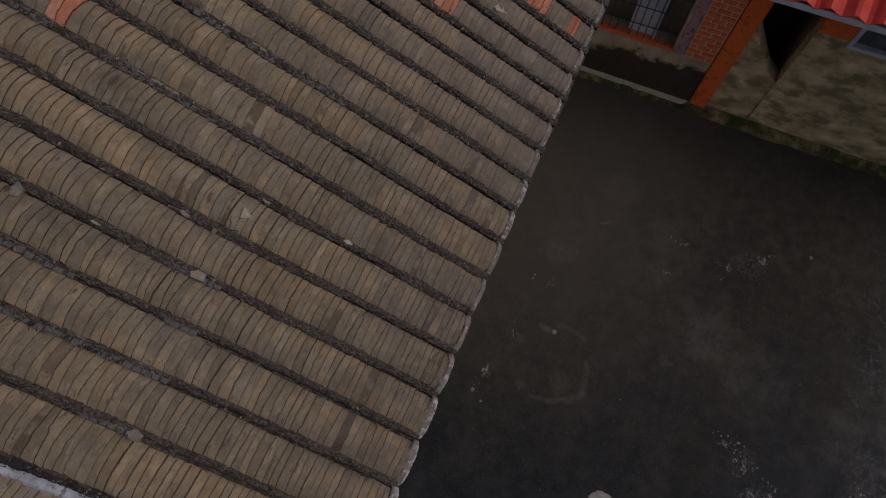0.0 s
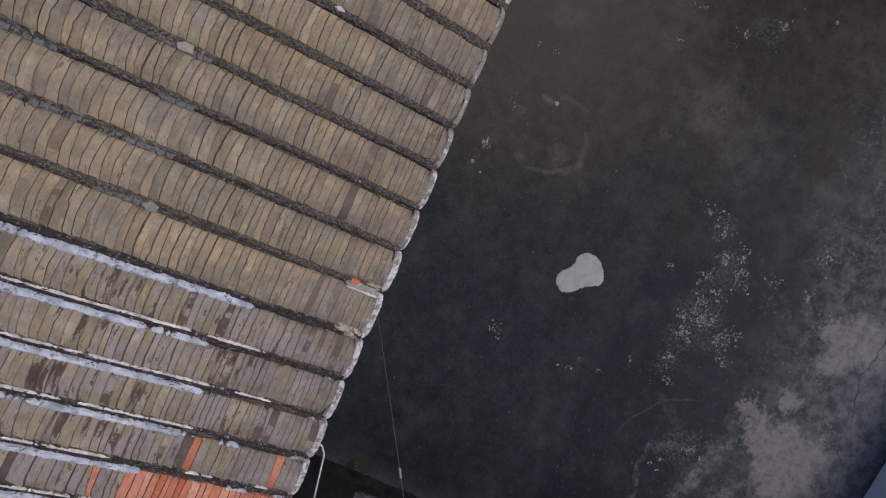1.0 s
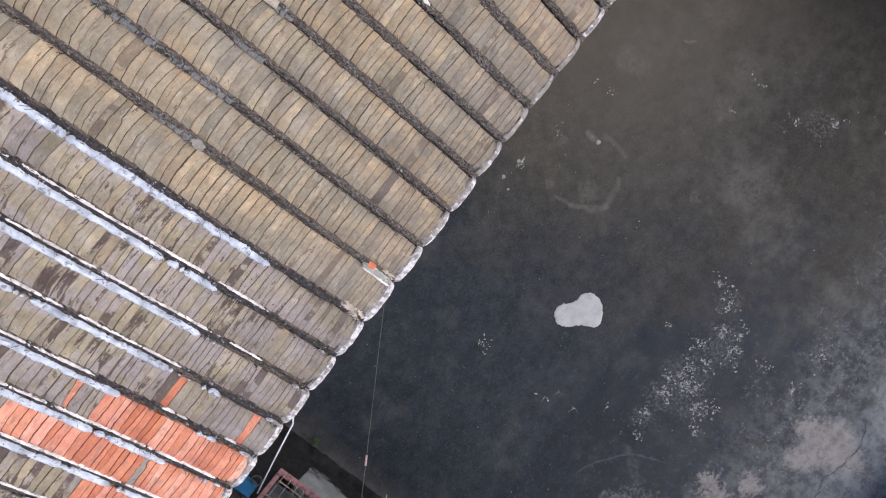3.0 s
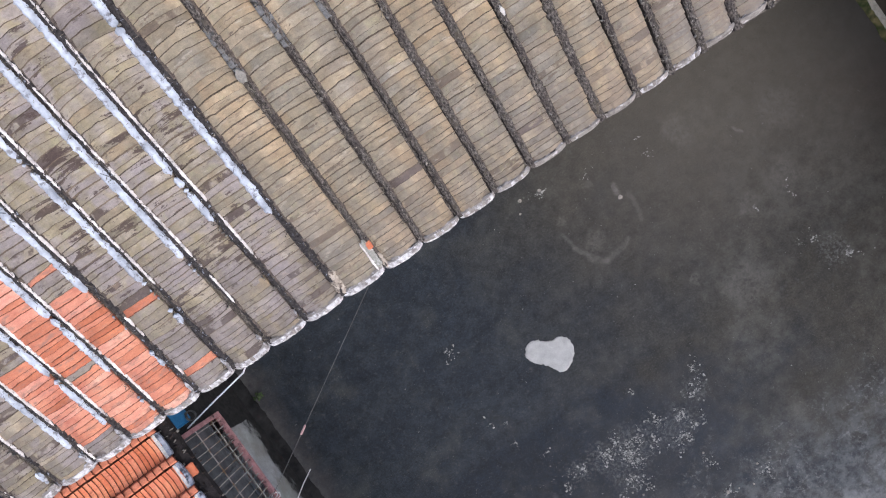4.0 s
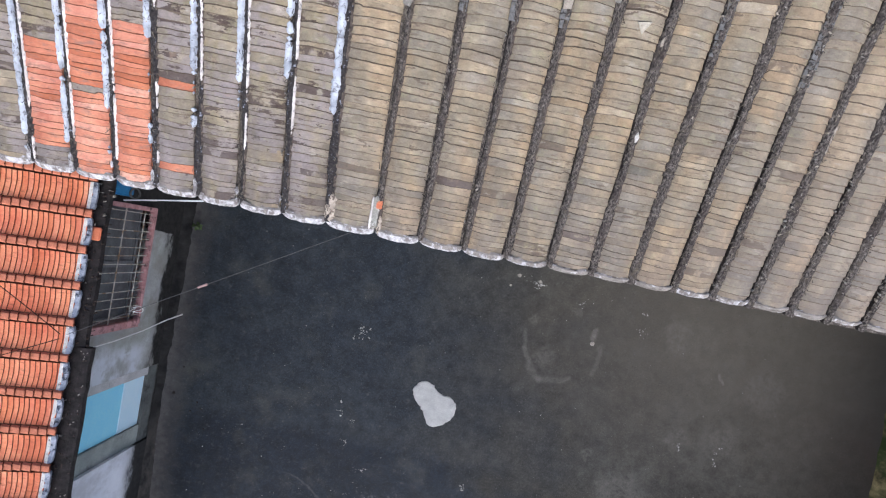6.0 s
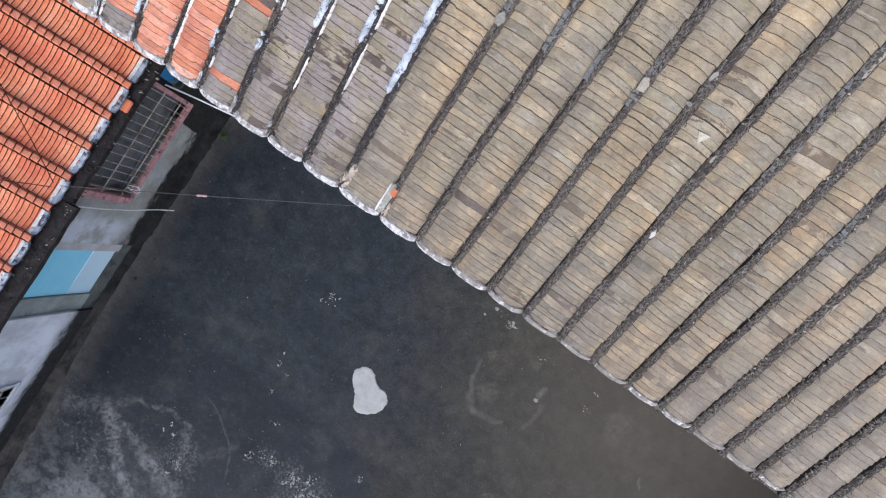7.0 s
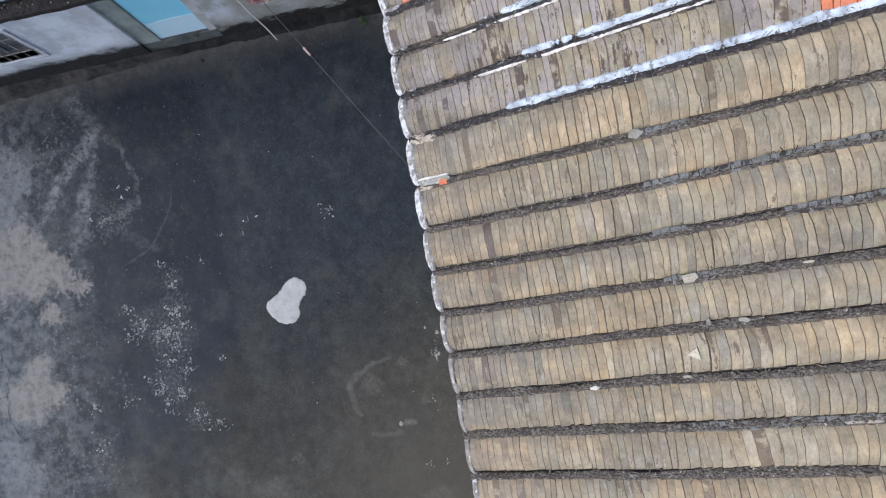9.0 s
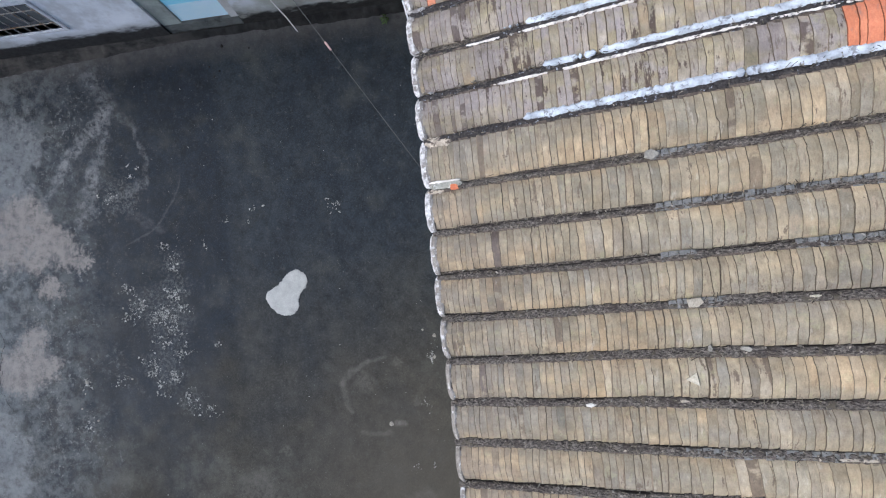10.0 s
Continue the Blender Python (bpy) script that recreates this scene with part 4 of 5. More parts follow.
def mortar_run(x, s0, s1, hw, seed, gap=0.0):
    """A lumpy run of mortar up a gutter's edge, with gaps."""
    out, r = Shape(), random.Random(seed)
    n, cols = max(4, int((s1 - s0) / 0.011)), 4
    amp = [min(1.0, max(0.0, (noise.noise((seed * 1.7, (s0 + j * 0.011) * 3.2, 5.0)) + 0.25 * noise.noise((seed * 0.7, (s0 + j * 0.011) * 12, 2.0)) + 0.3 * noise.noise((seed * 0.7, (s0 + j * 0.011) * 34, 7.0)) - gap - 0.55 * max(0.0, 1 - j * 0.011 / 1.0)) * 6)) ** 0.35 * min(1.0, (j + 0.5) / 3, (n - j + 0.5) / 3) for j in range(n + 1)]
    alive = [v > 0 for v in amp]
    for j in range(n + 1):
        t = s0 + (s1 - s0) * j / n
        left = hw * amp[j] * (0.98 + 0.4 * noise.noise((seed, t * 6, 0)) + 0.22 * abs(math.sin(t * 30 + 5 * noise.noise((seed, t * 4, 2)))) + 0.3 * noise.noise((seed, t * 24, 6)) + 0.4 * noise.noise((seed, t * 75, 4)))
        right = hw * amp[j] * (1.0 + 0.35 * noise.noise((seed, t * 6, 9)) + 0.25 * noise.noise((seed, t * 27, 5)) + 0.3 * noise.noise((seed, t * 80, 7)))
        for k in range(cols + 1):
            u = k / cols
            h = 0.05 + 0.003 * noise.noise((seed + u * 3, t * 22, 1)) if 0 < k < cols else 0.036
            out.v.append(on_roof(x - left + u * (left + right) + 0.006 * math.sin(t * 2.1), t, h))
    for j in range(n):
        if alive[j] or alive[j + 1]:
            for k in range(cols):
                q = j * (cols + 1) + k
                out.f.append((q, q + 1, q + cols + 2, q + cols + 1))
    out.m = [0] * len(out.f)
    return out


for i, x in enumerate(VALLEYS):
    if x < -0.85:
        start = {-0.90: 0.86, -1.26: 0.62, -1.61: 0.66, -1.95: 0.55, -2.29: 0.3}.get(x, 0.05)
        part("mortar_run", housed(mortar_run(x - 0.024, start, SLOPE_LEN - 0.3, 0.029 if x > -1 else 0.026, 40 + i, -0.66 if x > -1 else -0.4)), M["mortar"], old_house, smooth=False)
        if x < -1.0:
            part("mortar_run", housed(mortar_run(x + 0.036, start * 0.7, SLOPE_LEN - 0.3, 0.0108, 80 + i, -0.42)), M["mortar_cream"], old_house, "thin cream-white mortar line", smooth=True)
            part("mortar_run", housed(mortar_run(x - 0.012, 0.0, 0.15, 0.016, 120 + i, -0.5)), M["lip"], old_house, smooth=True)
for x, s0, s1, hw, m in ((-0.865, 0.02, 0.25, 0.036, "mortar_crumbly"), (-0.515, 0.03, 0.31, 0.036, "mortar_dull"), (-0.545, 0.02, 0.3, 0.01, "mortar_cream"), (-0.472, 0.0, 0.15, 0.02, "mortar_crumbly"), (1.585, 2.05, 3.1, 0.014, "cream_shard"), (1.915, 0.9, 1.5, 0.012, "cream"), (2.225, 1.6, 2.6, 0.012, "cream_shard"), (2.53, 0.4, 1.5, 0.013, "cream_shard"), (2.84, 0.9, 2.2, 0.013, "cream_shard")):
    part("mortar_run", housed(mortar_run(x, s0, s1, hw, int(300 + 90 * x), -0.9 if s0 < 0.1 else 0.14)), M[m], old_house, smooth=True)
red = Shape()
block(red, (-0.51, 0.165, 3.235), (-0.465, 0.235, 3.262), 0, 0.006)
part("tile_shard", housed(red), M["orange"], old_house, "orange tile shard set in mortar")

# whitewashed mortar ends of the tile columns along the eave
for c in range(len(VALLEYS) - 1):
    r = random.Random(500 + c)
    a, b = VALLEYS[c] + 0.007, VALLEYS[c + 1] - 0.007
    xm_lip = (a + b) / 2
    s_in = eave_in(xm_lip)
    s, n, rows = Shape(), 20, 5
    fine = min(1.0, max(0.0, (xm_lip - 0.3) / 0.8))
    reach = r.uniform(0.042, 0.054) - 0.012 * fine
    for j in range(rows + 1):
        for i in range(n + 1):
            u = i / n * 2 - 1
            x = (a + b) / 2 + u * (b - a) / 2
            z = 0.04 * (1 - abs(u) ** 2.2) + 0.014
            edge = reach * (1 - abs(u) ** 9 * 0.4) + 0.005 * noise.noise((x * 18, c, 5)) + r.uniform(-0.0015, 0.0015)
            if j == 0:
                p = on_roof(x, s_in + 0.028 - 0.008 * fine + 0.014 * noise.noise((x * 14, c, 0)) + r.uniform(-0.006, 0.006), z + 0.012)
            elif j == 1:
                p = on_roof(x, s_in + 0.01, z + 0.02 + 0.003 * noise.noise((x * 25, c, 7)))
            elif j == 2:
                p = on_roof(x, s_in - edge * 0.6, z + 0.006 + 0.005 * noise.noise((x * 22, c, 3)) + r.uniform(-0.0015, 0.0015))
            elif j == 3:
                p = on_roof(x, s_in - edge, z - 0.008)
            elif j == 4:
                p = on_roof(x, s_in - edge * 0.96, z - 0.05)
            else:
                p = on_roof(x, s_in + 0.0, z - 0.055)
            s.v.append(p)
    for j in range(rows):
        for i in range(n):
            q = j * (n + 1) + i
            s.f.append((q + n + 1, q + n + 2, q + 1, q))
    s.f += [tuple(j * (n + 1) for j in range(rows + 1))[::-1], tuple(j * (n + 1) + n for j in range(rows + 1))]
    # the crown of the lip is as dirty as the tiles beside it, the whitewash holds on its outer edge
    s.m = [1 if q < n or (q < 2 * n and noise.noise((q % n * 0.45, c * 3.1, 2.0)) > (-0.1 if xm_lip > -0.2 else 0.3)) else 0 for q in range(len(s.f))]
    part("eave_lip", housed(s), [M["lip_grey" if xm_lip > 0.9 and c not in (17, 18, 21) else "lip"], M["lip_grey"]], old_house)
fascia = Shape()
block(fascia, (X0, 0.03, EAVE_Z - 0.16), (X1, 0.07, EAVE_Z - 0.05), 0, 0.008)
part("fascia_board", housed(fascia), M["wood"], old_house)


# loose shards lying on the roof
def loose(x, y, size, seed, mat_name, label, h=0.055, long=1.0, turn=0.0, n=5):
    r = random.Random(seed)
    flat = [(size * r.uniform(0.55, 1.25) * math.cos(a), size * long * r.uniform(0.5, 1.0) * math.sin(a)) for a in [2 * math.pi * (i + r.uniform(-0.22, 0.22)) / n + 0.3 for i in range(n)]]
    ring = [(p * math.cos(turn) - q * math.sin(turn), p * math.sin(turn) + q * math.cos(turn)) for p, q in flat]
    s = Shape()
    up = [on_roof(x + p, y / CA + q, h + 0.02) for p, q in ring]
    dn = [on_roof(x + p * 1.06, y / CA + q * 1.06, h) for p, q in ring]
    s.add(up + dn, [tuple(range(n))] + [(i, i + n, (i + 1) % n + n, (i + 1) % n) for i in range(n)] + [tuple(range(2 * n - 1, n - 1, -1))])
    lone("loose_shard", s, M[mat_name], label, "tile shard", group="loose shards on the roof")


loose(0.55, 1.73, 0.05, 3, "cream_shard", "pale flat tile shard lying in a roof gutter", 0.04, 1.5)
loose(1.06, 1.68, 0.05, 8, "cream", "cream triangular tile shard lying on clay tiles", 0.06, 1.6, 0.4, 3)
loose(1.25, 1.02, 0.015, 5, "cream_white", "small white mortar lump in a roof gutter", 0.035, 3.2)
loose(1.22, 1.6, 0.01, 15, "cream_shard", "small white mortar lump in a roof gutter", 0.035, 4.5)
loose(0.55, 2.36, 0.01, 16, "cream", "slim cream shard lying in a roof gutter", 0.045, 5.0)
loose(0.87, 1.98, 0.018, 17, "shard", "grey shard wedged in a roof gutter", 0.04, 3.5, -0.2)
loose(0.86, 1.78, 0.03, 7, "shard", "grey tile shard lying in a roof gutter", 0.035)
loose(0.52, 2.78, 0.05, 6, "shard", "pale flat tile shard lying in a roof gutter", 0.04)
loose(3.77, 0.84, 0.06, 9, "cream", "cream mortar lump lying across a roof gutter", 0.04, 1.6)
loose(-0.49, 1.56, 0.042, 12, "shard", "grey tile shard lying in a roof gutter", 0.04, 1.8)

# ---- the side house with the new orange roof ----
SIDE = (-3.33, -2.0, 0)
side = thing("side_house", SIDE, "low rendered house with an orange pan tile roof", "house", rz=2.75)
L0, L1 = -5.0, 2.2
wl_ = Shape()
WIN, SWIN = (0.47, 1.74, 0.92, 2.1), (-3.05, -2.21, 0.71, 1.42)
wall_with_holes(wl_, -0.2, L1, 0, 2.5, -0.24, 0, [WIN])
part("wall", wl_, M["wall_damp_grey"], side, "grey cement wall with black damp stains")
wl_ = Shape()
wall_with_holes(wl_, L0, -1.19, 0, 2.5, -0.24, 0.004, [SWIN])
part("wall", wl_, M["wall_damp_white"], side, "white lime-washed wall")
wl_ = Shape()
for a, b in (((-0.24, -1.19, 2.3), (0, -0.2, 2.5)), ((-4.2, L0, 0), (-4.0, L1, 2.5)), ((-4.0, L0, 0), (-0.24, L0 + 0.2, 2.5)), ((-4.0, L1 - 0.2, 0), (-0.24, L1, 2.5))):
    part("wall", block(Shape(), a, b), M["plaster_grey"], side)
# door in its recess
rc = Shape()
block(rc, (-0.2, -1.19, 0), (-0.02, -0.2, 0.29), 0, 0.015)
part("threshold", rc, M["threshold"], side, "grey cement door threshold")
rc = Shape()
block(rc, (-0.13, -1.187, 0.29), (-0.03, -0.947, 2.297), 0, 0.006)
part("jamb", rc, M["plaster_green"], side, "grey-green rendered door jamb")
# below 0.775 m the door is paler than above
door = Shape()
block(door, (-0.1, -0.945, 0.31), (-0.048, -0.315, 0.775), 0, 0.006)
dr = part("door", door, M["door_pale"], side, "closed sky-blue painted door")
door = Shape()
block(door, (-0.1, -0.945, 0.778), (-0.05, -0.315, 2.29), 0, 0.006)
part("upper_panel", door, M["door_blue"], dr, "sky-blue upper part of the door")
door = Shape()
block(door, (-0.098, -0.313, 0.29), (-0.02, -0.203, 2.297), 0, 0.006)
part("jamb", door, M["plaster_grey"], side)


def window(parent, y0, y1, z0, z1, proud, bar, frame_mat, bar_mat, across, along, names):
    fr = Shape()
    block(fr, (-0.1, y0 - bar, z0 - bar), (proud, y1 + bar, z0), 0, 0.006)
    block(fr, (-0.1, y0 - bar, z1), (proud, y1 + bar, z1 + bar), 0, 0.006)
    block(fr, (-0.1, y0 - bar * 1.6, z0), (proud + 0.012, y0, z1), 0, 0.006)
    block(fr, (-0.1, y1, z0), (proud, y1 + bar, z1), 0, 0.006)
    win = part("window", fr, frame_mat, parent, names)
    half = (y0 + y1) / 2
    for a, b in ((y0, half), (half, y1)):
        gl = Shape()
        block(gl, (-0.12, a + 0.03, z0 + 0.03), (-0.11, b - 0.03, z1 - 0.03))
        part("pane", gl, M["glass"], win)
        sa = Shape()
        for p, q in (((-0.13, a, z0), (-0.095, a + 0.035, z1)), ((-0.13, b - 0.035, z0), (-0.095, b, z1)), ((-0.13, a + 0.035, z0), (-0.095, b - 0.035, z0 + 0.04)), ((-0.13, a + 0.035, z1 - 0.04), (-0.095, b - 0.035, z1))):
            block(sa, p, q)
        part("sash", sa, M["sash"], win)
    for i in range(across):
        y = y0 + (y1 - y0) * (i + 0.6 + rng.uniform(-0.12, 0.12)) / across
        b = Shape()
        tube(b, [(proud - 0.03, y, z0 - 0.01), (proud - 0.028, y + rng.uniform(-0.008, 0.008), (z0 + z1) / 2), (proud - 0.03, y, z1 + 0.01)], 0.0055, 5)
        part("bar", b, bar_mat, win)
    for i in range(along):
        z = z0 + (z1 - z0) * (i + 0.5) / along
        b = Shape()
        tube(b, [(proud - 0.018, y0 - 0.01, z), (proud - 0.016, half, z + 0.006), (proud - 0.018, y1 + 0.01, z)], 0.007, 5)
        part("bar", b, bar_mat, win)
    return win


big = window(side, WIN[0], WIN[1], WIN[2], WIN[3], 0.06, 0.05, M["pink"], M["steel"], 13, 3, "pink-framed window behind a rusty white grille")
loop = Shape()
tube(loop, [(0.085 + 0.03 * math.sin(1.3 * a), 0.6 + 0.035 * math.cos(a) + 0.012 * math.sin(2.3 * a), 1.05 + 0.1 * math.sin(a * 1.03)) for a in [i * 0.35 for i in range(38)]], 0.004, 5)
part("wire_coil", loop, M["cable_white"], big, "coil of white wire hung on the bars")
window(side, SWIN[0], SWIN[1], SWIN[2], SWIN[3], 0.03, 0.045, M["white_frame"], M["steel"], 7, 2, "white-framed window with a bar grille")
inner = Shape()
block(inner, (-0.6, L0 + 0.3, 0.05), (-0.5, L1 - 0.3, 2.4))
part("partition", inner, M["interior"], side)

# mossy concrete beam under the tile ends
bmv = Shape()
for y0, y1, x1 in ((L0, 0.42, 0.462), (0.42, L1 - 0.1, 0.40)):
    n = max(3, int((y1 - y0) / 0.06))
    for i in range(n + 1):
        y = y0 + (y1 - y0) * i / n
        j = 0.012 * noise.noise((y * 6, x1, 0)) + 0.006 * noise.noise((y * 25, 2, 0))
        bmv.v += [(0.0, y, 2.36), (x1 + j - 0.02, y, 2.37), (x1 + j, y, 2.40), (x1 + j - 0.008, y, 2.45 + 0.01 * noise.noise((y * 12, 7, 0))), (x1 - 0.07, y, 2.475 + 0.012 * noise.noise((y * 10, 3, 0))), (0.0, y, 2.47)]
    k = len(bmv.v) - 6 * (n + 1)
    bmv.f += [(k + 6 * i + j, k + 6 * i + (j + 1) % 6, k + 6 * i + 6 + (j + 1) % 6, k + 6 * i + 6 + j) for i in range(n) for j in range(6)]
    bmv.f += [tuple(k + j for j in range(6))[::-1], tuple(k + 6 * n + j for j in range(6))]
bmv.m = [0] * len(bmv.f)
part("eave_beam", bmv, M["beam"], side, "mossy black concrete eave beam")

# roof deck, pans and rib tiles
SZ, SP = 2.55, 0.30
SANG = math.atan(SP)
sd = Shape()
R0 = -2.1
rz_ = SZ + (0.32 - R0) * SP
sd.add([(0.28, L0 - 0.1, SZ - 0.03), (0.28, L1 - 0.1, SZ - 0.03), (R0, L1 - 0.1, rz_ - 0.04), (R0, L0 - 0.1, rz_ - 0.04), (-4.6, L1 - 0.1, SZ - 0.05), (-4.6, L0 - 0.1, SZ - 0.05),
        (0.26, L0 - 0.1, SZ - 0.09), (0.26, L1 - 0.1, SZ - 0.09), (R0, L1 - 0.1, rz_ - 0.1), (R0, L0 - 0.1, rz_ - 0.1), (-4.6, L1 - 0.1, SZ - 0.11), (-4.6, L0 - 0.1, SZ - 0.11)],
       [(0, 1, 2, 3), (3, 2, 4, 5), (7, 6, 9, 8), (8, 9, 11, 10), (0, 6, 7, 1), (5, 4, 10, 11), (1, 7, 8, 2), (2, 8, 10, 4), (0, 3, 9, 6), (3, 5, 11, 9)])
sroof = part("roof", sd, M["roof_bed"], side, "orange clay pan tiles with raised rib tiles")
RIB_Y = [1.96 - 0.326 * i for i in range(22)]


def on_side(s, y, h=0.0):
    """Place on the side roof: s metres up from the eave, h above the deck."""
    c, n = math.cos(SANG), math.sin(SANG)
    return (0.30 - s * c + h * n, y, SZ + s * n + h * c)


def pan_tile(r, half_round):
    """Pan (sagging) or rib (arched) tile, running along -x; y across, one wide."""
    n = 6
    foot, rim, back = [], [], []
    for i in range(n + 1):
        u = i / n - 0.5
        z = 0.026 * (1 - (2 * abs(u)) ** 6) if half_round else -0.009 * (1 - (2 * u) ** 2)
        j = r.uniform(-0.0012, 0.0012) + (0.009 if half_round else 0.006) * (1 - 4 * u * u)
        foot.append((j, u, z + 0.002))
        rim.append((j - 0.0045, u, z + (0.014 if half_round else 0.0075)))
        back.append((-0.075, u, z + 0.004))
    m = n + 1
    return foot + rim + back, [(m + i + 1, m + i, 2 * m + i, 2 * m + i + 1) for i in range(n)], [(i + 1, i, m + i, m + i + 1) for i in range(n)]


def pan_mesh(name, sh, tone="orange"):
    s = Shape().add(sh[0], sh[1], 0)
    s.f += sh[2]
    s.m += [1] * len(sh[2])
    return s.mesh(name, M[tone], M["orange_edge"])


PANS = [pan_tile(rng, False) for _ in range(4)]
RIBS = [pan_tile(rng, True) for _ in range(3)]
PAN_MESH = [pan_mesh("pan_tile", p) for p in PANS]
RIB_MESH = [pan_mesh("rib_tile", p, "rib") for p in RIBS]
rest, ribrest = Shape(), Shape()
pans = 0


def lay(q, sh, s, y, wid, h, tilt):
    k = len(q.v)
    out = []
    for px, py, pz in sh[0]:
        out.append(on_side(s - px, y + py * wid, h + pz + (0.075 + px) * tilt))
    q.add(out, sh[1], 0)
    q.f += [tuple(i + k for i in f) for f in sh[2]]
    q.m += [1] * len(sh[2])


for i in range(len(RIB_Y) - 1):
    yc = (RIB_Y[i] + RIB_Y[i + 1]) / 2
    r = random.Random(700 + i)
    s = 0.0
    while s < 2.35:
        e = 0.0425 * r.uniform(0.86, 1.14)
        y = yc + r.uniform(-0.002, 0.002)
        if s < 1.15 and i < 10 and pans < 300:
            ob = new("pan_tile", r.choice(PAN_MESH))
            ob.parent = sroof
            ob.matrix_basis = Matrix.Translation(on_side(s, y, 0.03)) @ Euler((radians(r.uniform(-0.6, 0.6)), SANG - 0.2, radians(r.uniform(-0.8, 0.8)))).to_matrix().to_4x4() @ Matrix.Diagonal((1, 0.23, 1, 1))
            pans += 1
        else:
            lay(rest, r.choice(PANS), s, y, 0.23, 0.015, 0.2)
        s += e
for i, y in enumerate(RIB_Y):
    r = random.Random(800 + i)
    s = -0.035
    while s < 2.35:
        e = 0.072 * r.uniform(0.9, 1.1)
        if s < 1.15 and i < 14:
            ob = new("rib_tile", r.choice(RIB_MESH))
            ob.parent = sroof
            ob.matrix_basis = Matrix.Translation(on_side(s, y + 0.005 + r.uniform(-0.003, 0.003), 0.038)) @ Euler((0, SANG - 0.16, radians(r.uniform(-1.5, 1.5)))).to_matrix().to_4x4() @ Matrix.Diagonal((1.0, 0.072, 1, 1))
        else:
            lay(ribrest, r.choice(RIBS), s, y + 0.005, 0.072, 0.028, 0.16)
        s += e
part("pan_tile_field", rest, [M["orange_joined"], M["orange_edge"]], sroof, kind="stuff")
part("rib_tile_field", ribrest, [M["rib"], M["orange_edge"]], sroof, kind="stuff")
# blue-white mortar under the ends of the pans
for i in range(len(RIB_Y) - 1):
    r = random.Random(900 + i)
    s = Shape()
    y0, y1 = RIB_Y[i + 1] + 0.042, RIB_Y[i] - 0.042
    n = 8
    for k in range(n + 1):
        y = y0 + (y1 - y0) * k / n
        u = k / n * 2 - 1
        e = 0.036 * (1 - 0.3 * abs(u) ** 6) + r.uniform(-0.004, 0.004)
        s.v += [on_side(0.03, y, 0.03), on_side(0.0, y, 0.048 + r.uniform(-0.004, 0.004) - 0.02 * (1 - u * u)), on_side(-e, y, 0.03 + r.uniform(-0.006, 0.004) - 0.015 * (1 - u * u)), on_side(-e, y, -0.03), on_side(0.02, y, -0.04)]
    s.f = [(5 * k + j, 5 * k + j + 1, 5 * k + 6 + j, 5 * k + 5 + j) for k in range(n) for j in range(4)] + [(0, 1, 2, 3, 4), tuple(5 * n + j for j in (4, 3, 2, 1, 0))]
    s.m = [0] * len(s.f)
    s.m = [0 if k % 4 < 1 else 1 for k in range(len(s.f))]
    part("mortar_end", s, [M["cream_white"], M["lip_dark"]], side)
# leaf litter and grit lying on the eave beam
lit = Shape()
for i in range(240):
    y, x = rng.uniform(-3.5, 1.95), rng.uniform(0.3, 0.44)
    a, l, wd = rng.uniform(0, 3.14), rng.uniform(0.004, 0.014), rng.uniform(0.003, 0.007)
    z = 2.476 - max(0.0, x - 0.34) * 0.25
    pts = [(l, 0), (0, wd), (-l, 0.2 * wd), (0, -wd)]
    top = [(x + p * math.cos(a) - q * math.sin(a), y + p * math.sin(a) + q * math.cos(a), z + 0.012 + rng.uniform(0, 0.006)) for p, q in pts]
    low = [(p, q, z - 0.02) for p, q, _ in top]
    lit.add(top + low, [(0, 1, 2, 3)] + [(k, k + 4, (k + 1) % 4 + 4, (k + 1) % 4) for k in range(4)], rng.choice((0, 0, 0, 1)))
part("beam_litter", lit, [M["litter"], M["shard"]], side, "brown leaf litter and grit on the beam", kind="stuff")
brk = Shape()
block(brk, (0.30, 1.40, 2.475), (0.39, 1.52, 2.50), 0, 0.008)
part("tile_shard", brk, M["orange"], side, "loose orange tile shard on the eave beam")

# kerb and drain ledge at the foot of the side house
kb = Shape()
n = 320
for i in range(n + 1):
    y = L0 + (L1 - L0) * i / n
    wdt = 0.08 + 0.035 * min(1.0, max(0.0, y)) + max(0, -1.0 - y) * 0.05 + 0.02 * noise.noise((y * 4, 0, 0)) + 0.016 * noise.noise((y * 13, 1, 0))
    h = 0.07 + 0.02 * noise.noise((y * 5, 2, 0)) + 0.012 * noise.noise((y * 19, 4, 0))
    for f, g_ in ((-0.05, 1.25), (0.3, 1.0 + 0.3 * noise.noise((y * 15, 8, 0))), (0.62, 0.62 + 0.3 * noise.noise((y * 17, 3, 0))), (0.88, 0.3), (1.05, 0.2)):
        kb.v.append((wdt * f, y, max(0.001, h * g_)))
    o = 0.006 * noise.noise((y * 3, 9, 0))
    kb.v += [(wdt + 0.17 + 4 * o + 0.02 * noise.noise((y * 7, 5, 0)), y, 0.009 + 0.004 * noise.noise((y * 9, 3, 0))), (wdt + 0.27 + 5 * o, y, 0.0005)]
kb.f = [(7 * i + j, 7 * i + 7 + j, 7 * i + 8 + j, 7 * i + 1 + j) for i in range(n) for j in range(6)]
kb.m = [(0, 0, 0, 0, 1, 1)[k % 6] for k in range(len(kb.f))]
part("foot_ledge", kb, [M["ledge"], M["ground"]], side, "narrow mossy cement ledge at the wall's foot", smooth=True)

# the blue box with its wires beside the window
def local(x, y, z):
    """A place given in the side house's own axes, in the world."""
    return side.matrix_world @ Vector((x, y, z))


